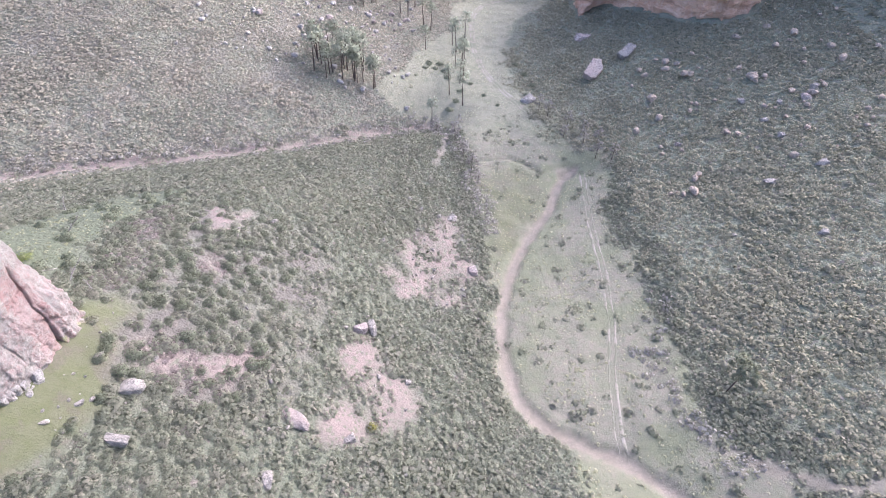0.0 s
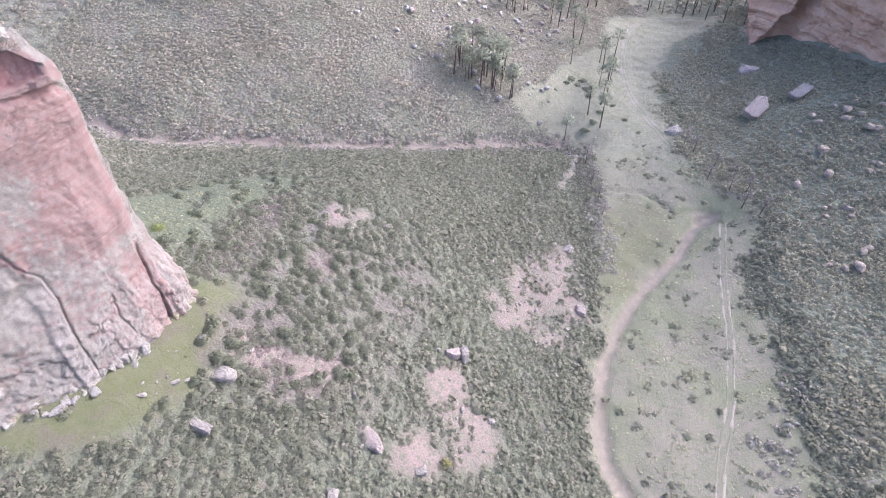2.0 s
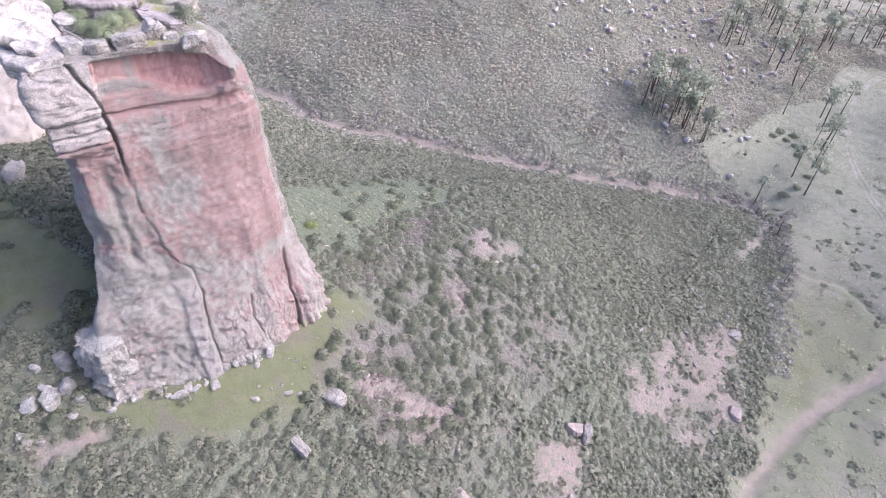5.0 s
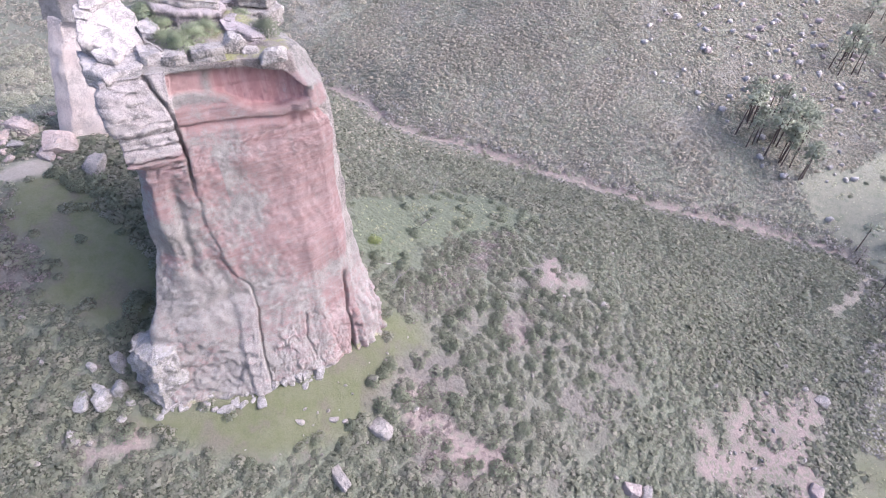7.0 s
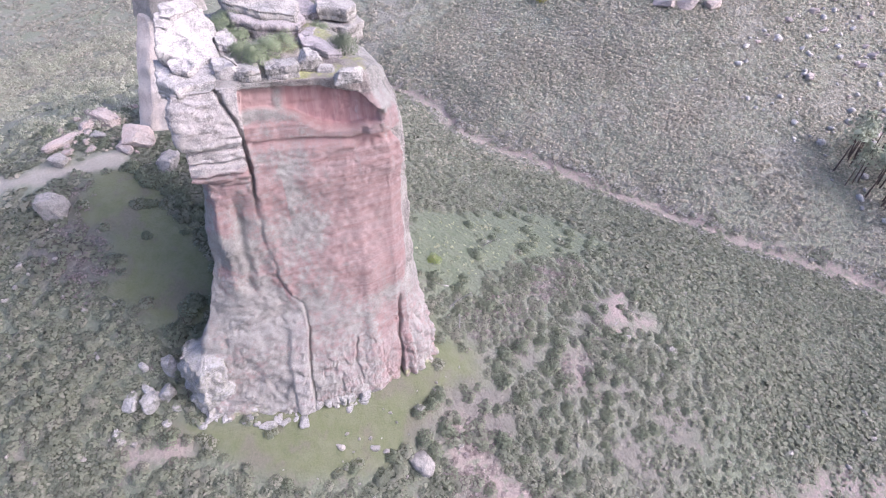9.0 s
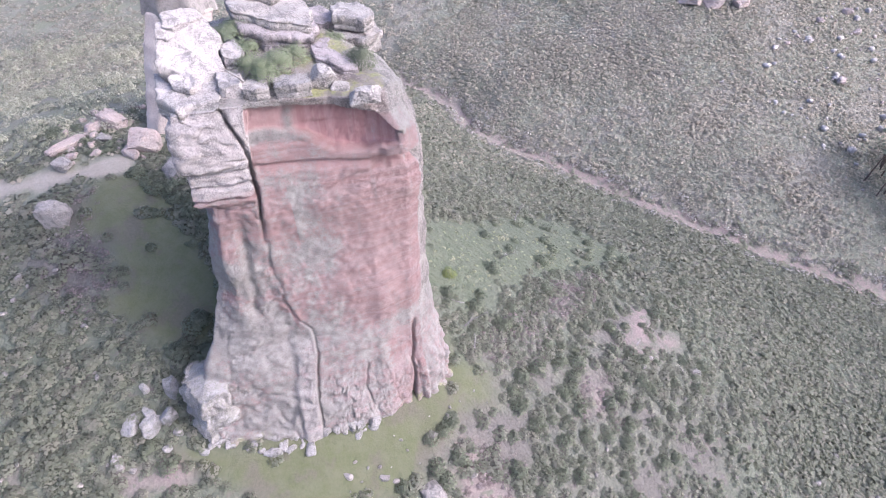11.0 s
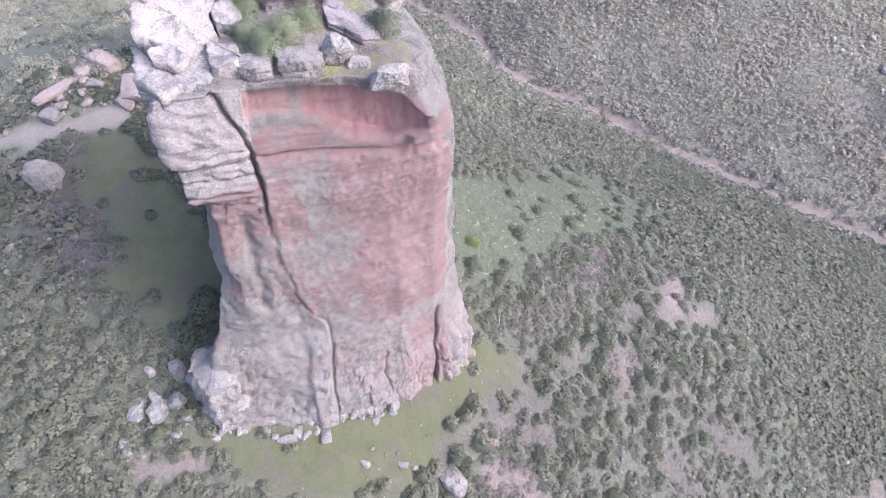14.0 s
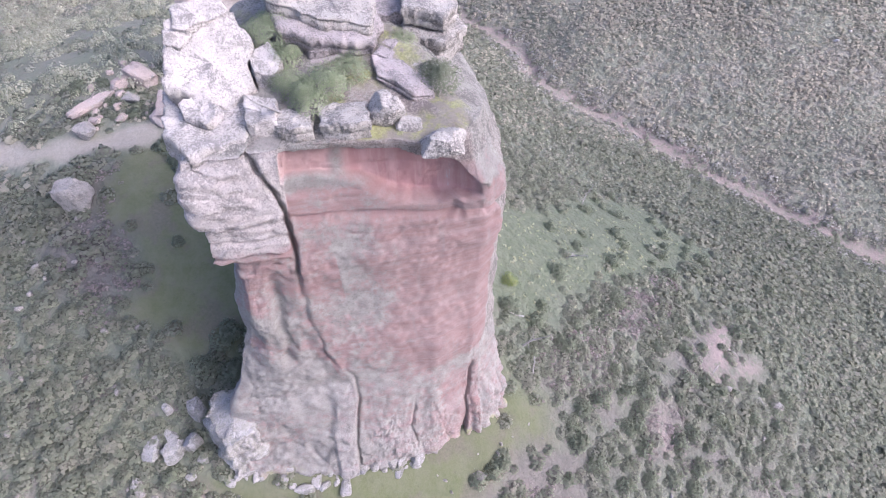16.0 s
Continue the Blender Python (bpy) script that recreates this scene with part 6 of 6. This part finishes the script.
def pine(seed, height, lean=0.0, crown=0.4, spread_=0.18, leaves=None, name="pine_tree", fill=5):
    """A pine with a bare tapering trunk, dead and living limbs, and an open crown of needle tufts."""
    py = random.Random(seed)
    tree = new(name)
    n = 9
    bend = [py.uniform(-1, 1) * 0.02 * height for _ in range(2)]
    spine = [np.array([bend[0] * math.sin(2.5 * k / n) + lean * height * (k / n) ** 1.3, bend[1] * math.sin(2 * k / n), height * k / n - 0.3]) for k in range(n + 1)]
    v, f = tube(spine, [0.018 * height * (1 - 0.85 * k / n) + 0.02 for k in range(n + 1)])
    verts, faces, base = [v], [f], len(v)
    tufts = []
    for b in range(16):
        u = 1 - crown * (b + 0.5) / 16 if b < 13 else py.uniform(0.3, 1 - crown)
        p = spine[min(n - 1, int(u * n))] * (1 - (u * n) % 1) + spine[min(n, int(u * n) + 1)] * ((u * n) % 1)
        a = b * 2.4 + py.uniform(-0.4, 0.4)
        length = height * spread_ * (0.45 + 0.75 * (1 - u) / crown if b < 13 else 0.35) * py.uniform(0.8, 1.2)
        d = np.array([math.cos(a), math.sin(a), py.uniform(0.1, 0.5)])
        q = [p, p + d * length * 0.5, p + d * length + np.array([0, 0, 0.08 * length])]
        v, f = tube(q, [0.05, 0.035, 0.012], 4)
        verts.append(v)
        faces.append(f + base)
        base += len(v)
        if b < 13:
            for c in (q[1] * 0.4 + q[2] * 0.6, q[2]):
                r = height * 0.075 * py.uniform(0.7, 1.3)
                tufts.append(clump(py, fill, 0.24, (1, 1, 0.6), 0.3, 0.9, 0.6) * r * 1.5 + c)
    for _ in range(2):
        tufts.append(clump(py, fill, 0.22, (1, 1, 0.8), 0.4, 0.8) * height * 0.08 + spine[-1] + np.array([py.uniform(-0.3, 0.3), py.uniform(-0.3, 0.3), -0.2]))
    part("trunk", mesh_from("trunk", np.concatenate(verts), np.concatenate(faces), BARK, True), tree)
    quads = np.concatenate(tufts)
    crown_mesh = mesh_from("crown", quads.reshape(-1, 3), np.arange(len(quads) * 4).reshape(-1, 4), leaves or NEEDLES, True)
    lean_out = quads.reshape(-1, 3) - np.array([0, 0, height * (1 - 0.8 * crown)]) - quads.reshape(-1, 3).mean(0) * np.array([1, 1, 0])
    rounded_shading(crown_mesh, lean_out / np.linalg.norm(lean_out, axis=1, keepdims=True))
    part("crown", crown_mesh, tree)
    return tree


PINES = [pine(300 + k, h, l, c, s) for k, (h, l, c, s) in enumerate([(15, 0.03, 0.42, 0.19), (14, -0.05, 0.4, 0.2), (16, 0.05, 0.46, 0.18), (13, 0.02, 0.52, 0.2)])]
rng = random.Random(9)
grove = [(-57 + 30 * rng.random(), 229 + 27 * rng.random()) for _ in range(34)]
spots = [(a, b, "slender pine with bare trunk in the hillside grove", "pines in the grove") for a, b in grove]
spots += [(a, b, "pine tree beside the valley track", "pines along the valley") for a, b in [(-8, 277), (7, 264), (10, 230), (11, 255), (10, 262), (9, 246), (11, 268), (13, 300), (8, 282), (6, 290), (-4, 222), (4, 238)]]
spots += [(a, b, "far pine tree on the valley head", "far pines") for a, b in [(70, 352), (80, 348), (62, 362), (50, 366), (-6, 350), (-14, 346), (-20, 356), (90, 344), (30, 372), (-2, 362)]]
spots += [(rng.uniform(-45, 100), rng.uniform(368, 420), "far pine tree on the valley head", "far pines") for _ in range(60)] + [(rng.uniform(-48, 0), rng.uniform(300, 368), "pine tree on the far hillside", "pines on the far hillside") for _ in range(34)]
for k, (a, b, label, group) in enumerate(spots):
    t = PINES[k % 4] if k < 4 else copy_thing(PINES[k % 4], Matrix.Identity(4))
    tagged(t, label, "tree", group)
    s = rng.uniform(0.8, 1.15)
    t.matrix_world = Matrix.LocRotScale(on(a, b, -0.2), Euler((0, 0, rng.uniform(0, 6.28))), (s, s, s))
BARE_TREES = [pine(320 + k, h, 0.04, 0.75, 0.26, TWIGS, "bare_tree", 8) for k, h in enumerate((9, 8, 7))]
for k, (a, b) in enumerate([(47, 216), (51, 198), (58, 192), (61, 182), (54, 206), (66, 178), (63, 190), (44, 222), (60, 200), (12, 176), (9, 186), (14, 168), (6, 200), (8, 214), (-2, 216)]):
    t = BARE_TREES[k] if k < 3 else copy_thing(BARE_TREES[k % 3], Matrix.Identity(4))
    tagged(t, "leafless pale grey tree beside the valley meadow", "tree", "bare trees at the meadow's edge")
    s = rng.uniform(0.75, 1.1)
    t.matrix_world = Matrix.LocRotScale(on(a, b, -0.2), Euler((0, 0, rng.uniform(0, 6.28))), (s, s, s))
lone = pine(340, 10.5, 0.16, 0.34, 0.36, BUSH, fill=20)
tagged(lone, "lone umbrella-crowned pine leaning over the scrub", "tree")
lone.location = on(71, 75, -0.2)

# loose pale stones on the far hillside and the shaded slope
BUFF_ROCK = rock_material("buff_rock", (0.47, 0.37, 0.28), (0.52, 0.43, 0.34), (0.34, 0.30, 0.26), amount=0.4)
BUFF_STONES = [rock_mesh("stone", 420 + k, BUFF_ROCK, (1, 0.75, 0.65), 0.9, 2) for k in range(4)]
PINK_STONES = [rock_mesh("stone", 410 + k, PINK_ROCK, (1, 0.7, 0.6), 0.7, 2) for k in range(4)]
STONES = [rock_mesh("stone", 400 + k, PALE_ROCK, (1, 0.7, 0.6), 0.7, 2) for k in range(4)]
rng = np.random.default_rng(5)


def stones(count, area, low, high, label, group, joined=False, meshes=None):
    verts, faces, base = [], [], 0
    for k in range(count):
        a, b = rng.uniform(area[0], area[1]), rng.uniform(area[2], area[3])
        if in_rock(np.array([a]), np.array([b]))[0] > -1:
            continue
        s = low + (high - low) * rng.random() ** 2
        m = Matrix.LocRotScale(on(a, b, 0.45 * s), Euler((rng.uniform(-0.4, 0.4), rng.uniform(-0.4, 0.4), rng.uniform(0, 6.28))), (s, s, s))
        me = (meshes or STONES)[k % 4]
        if joined:
            verts += [tuple(m @ v.co) for v in me.vertices]
            faces += [[i + base for i in p.vertices] for p in me.polygons]
            base += len(me.vertices)
        else:
            tagged(new("stone", me), label, "stone", group).matrix_world = m
    if joined:
        tagged(new("stones", mesh_from("stones", verts, faces, (meshes or STONES)[0].materials[0])), label, "stones", kind="stuff")


WHITE_STONES = [rock_mesh("stone", 430 + k, CREST_ROCK, (1, 0.75, 0.7), 0.8, 2) for k in range(4)]
stones(190, (-112, -14, 226, 350), 0.5, 1.5, "small white loose stone on the far hillside", "white stones on the far hillside", True, WHITE_STONES)
stones(110, (-110, -20, 262, 350), 0.6, 2.0, "pale loose rock on the far hillside", "rocks on the far hillside", meshes=PINK_STONES)
stones(120, (78, 168, 150, 240), 0.5, 2.0, "buff loose rock on the shaded slope", "rocks on the shaded slope", meshes=BUFF_STONES)
stones(40, (-14, 12, 92, 150), 0.3, 0.9, "pink stone on the eroded bank", "stones on the eroded bank", True)
stones(60, (-60, -5, 40, 130), 0.25, 0.7, "small pale rock among the scrub", "small rocks in the scrub", True)
stones(26, (-60, -50, 32, 66), 0.15, 0.4, "small white stone on the green meadow", "stones on the meadow")
stones(40, (-112, -70, 6, 26), 0.25, 0.6, "small pale rock among the scrub", "small rocks in the scrub", True)


stones(30, (-140, -116, 27, 44), 0.3, 1.0, "broken pinkish rock on the rubble slope", "rubble below the second stack", meshes=PINK_STONES)


# dead wood
def dead_tree(name, place, height, seed, lean, turn, label):
    """A bleached dead trunk with a few broken limbs."""
    py = random.Random(seed)
    tree = tagged(new(name), label, "dead tree")
    spine = [np.array([lean * height * k / 5, 0.06 * height * math.sin(k), height * k / 5 * math.cos(lean * 0.6)]) for k in range(6)]
    part("trunk", mesh_from("trunk", *tube(spine, [0.16 * (1 - 0.14 * k) for k in range(6)], 6), DEADWOOD, True), tree)
    for b in range(7):
        p = spine[1 + b % 5]
        a = py.uniform(0, 6.28)
        d = np.array([math.cos(a), math.sin(a), py.uniform(0.1, 0.6)]) * height * py.uniform(0.2, 0.4)
        part("limb", mesh_from("limb", *tube([p, p + d * 0.5, p + d * np.array([1, 1, 1.2])], [0.06, 0.04, 0.015], 5), DEADWOOD, True), tree)
    tree.matrix_world = Matrix.LocRotScale(place, Euler((0, 0, radians(turn))), None)
    return tree


dead_tree("dead_tree", on(-68.5, 70, 0), 4.0, 1, 0.9, 60, "bleached dead tree leaning on the slope beside the stack")
dead_tree("dead_tree", on(-63.5, 68.6, 0), 2.6, 2, 1.2, 150, "bleached fallen limbs at the meadow's edge")
dead_tree("dead_tree", on(-80.5, 89, 0), 4.5, 3, 0.8, 20, "bleached fallen tree among the clearing's shrubs")
dead_tree("dead_tree", on(-43, 106, 0), 2.6, 4, 1.0, 200, "pale dead branches in the open scrub")
dead_tree("dead_tree", on(-96, 109, 0), 4.2, 7, 0.7, 110, "bleached leaning dead tree in the clearing")
dead_tree("dead_branches", on(-72.5, 73, 0), 2.6, 8, 1.3, 240, "bleached dead branches lying in the scrub")
for k, (a, b, turn, long) in enumerate([(-54, 107, 25, 3.2), (-52.6, 101, 110, 2.4)]):
    log = mesh_from("log", *tube([np.array([(u - 0.5) * long, 0.12 * math.sin(3 * u + k), 0.05 * math.sin(5 * u)]) for u in (0, 0.25, 0.5, 0.75, 1)], [0.11, 0.11, 0.10, 0.08, 0.05], 7), DEADWOOD, True)
    tagged(new("log", log), "bleached fallen log lying in the open scrub", "log", "fallen logs").matrix_world = Matrix.LocRotScale(on(a, b, 0.14), Euler((0, 0, radians(turn))), None)
dead_tree("dead_branches", Vector((-71.2, 44.9, 72.4)), 2.4, 6, 0.8, 300, "bleached dead branches tangled beside the green shrub")
shrub(on(-189, 220, -0.05), 4.5, 2, [shrub_mesh(230, YELLOW_BUSH, 260, 0.12)], "yellow flowering gorse on the far hillside")
shrub(on(-13.8, 56.2, -0.05), 1.5, 5, [shrub_mesh(231, YELLOW_BUSH, 420, 0.08)], "yellow flowering gorse among the slope's scrub")
for k, (a, b, w, h) in enumerate([(-146, 250, 9, 4), (-139, 256, 8, 5), (-133, 264, 7, 4)]):
    rock("outcrop", on(a, b), (w, 5, h), 30 + 20 * k, 500 + k, PINK_ROCK, "pinkish rock outcrop on the far hillside", category="outcrop", group="outcrops on the far hillside")
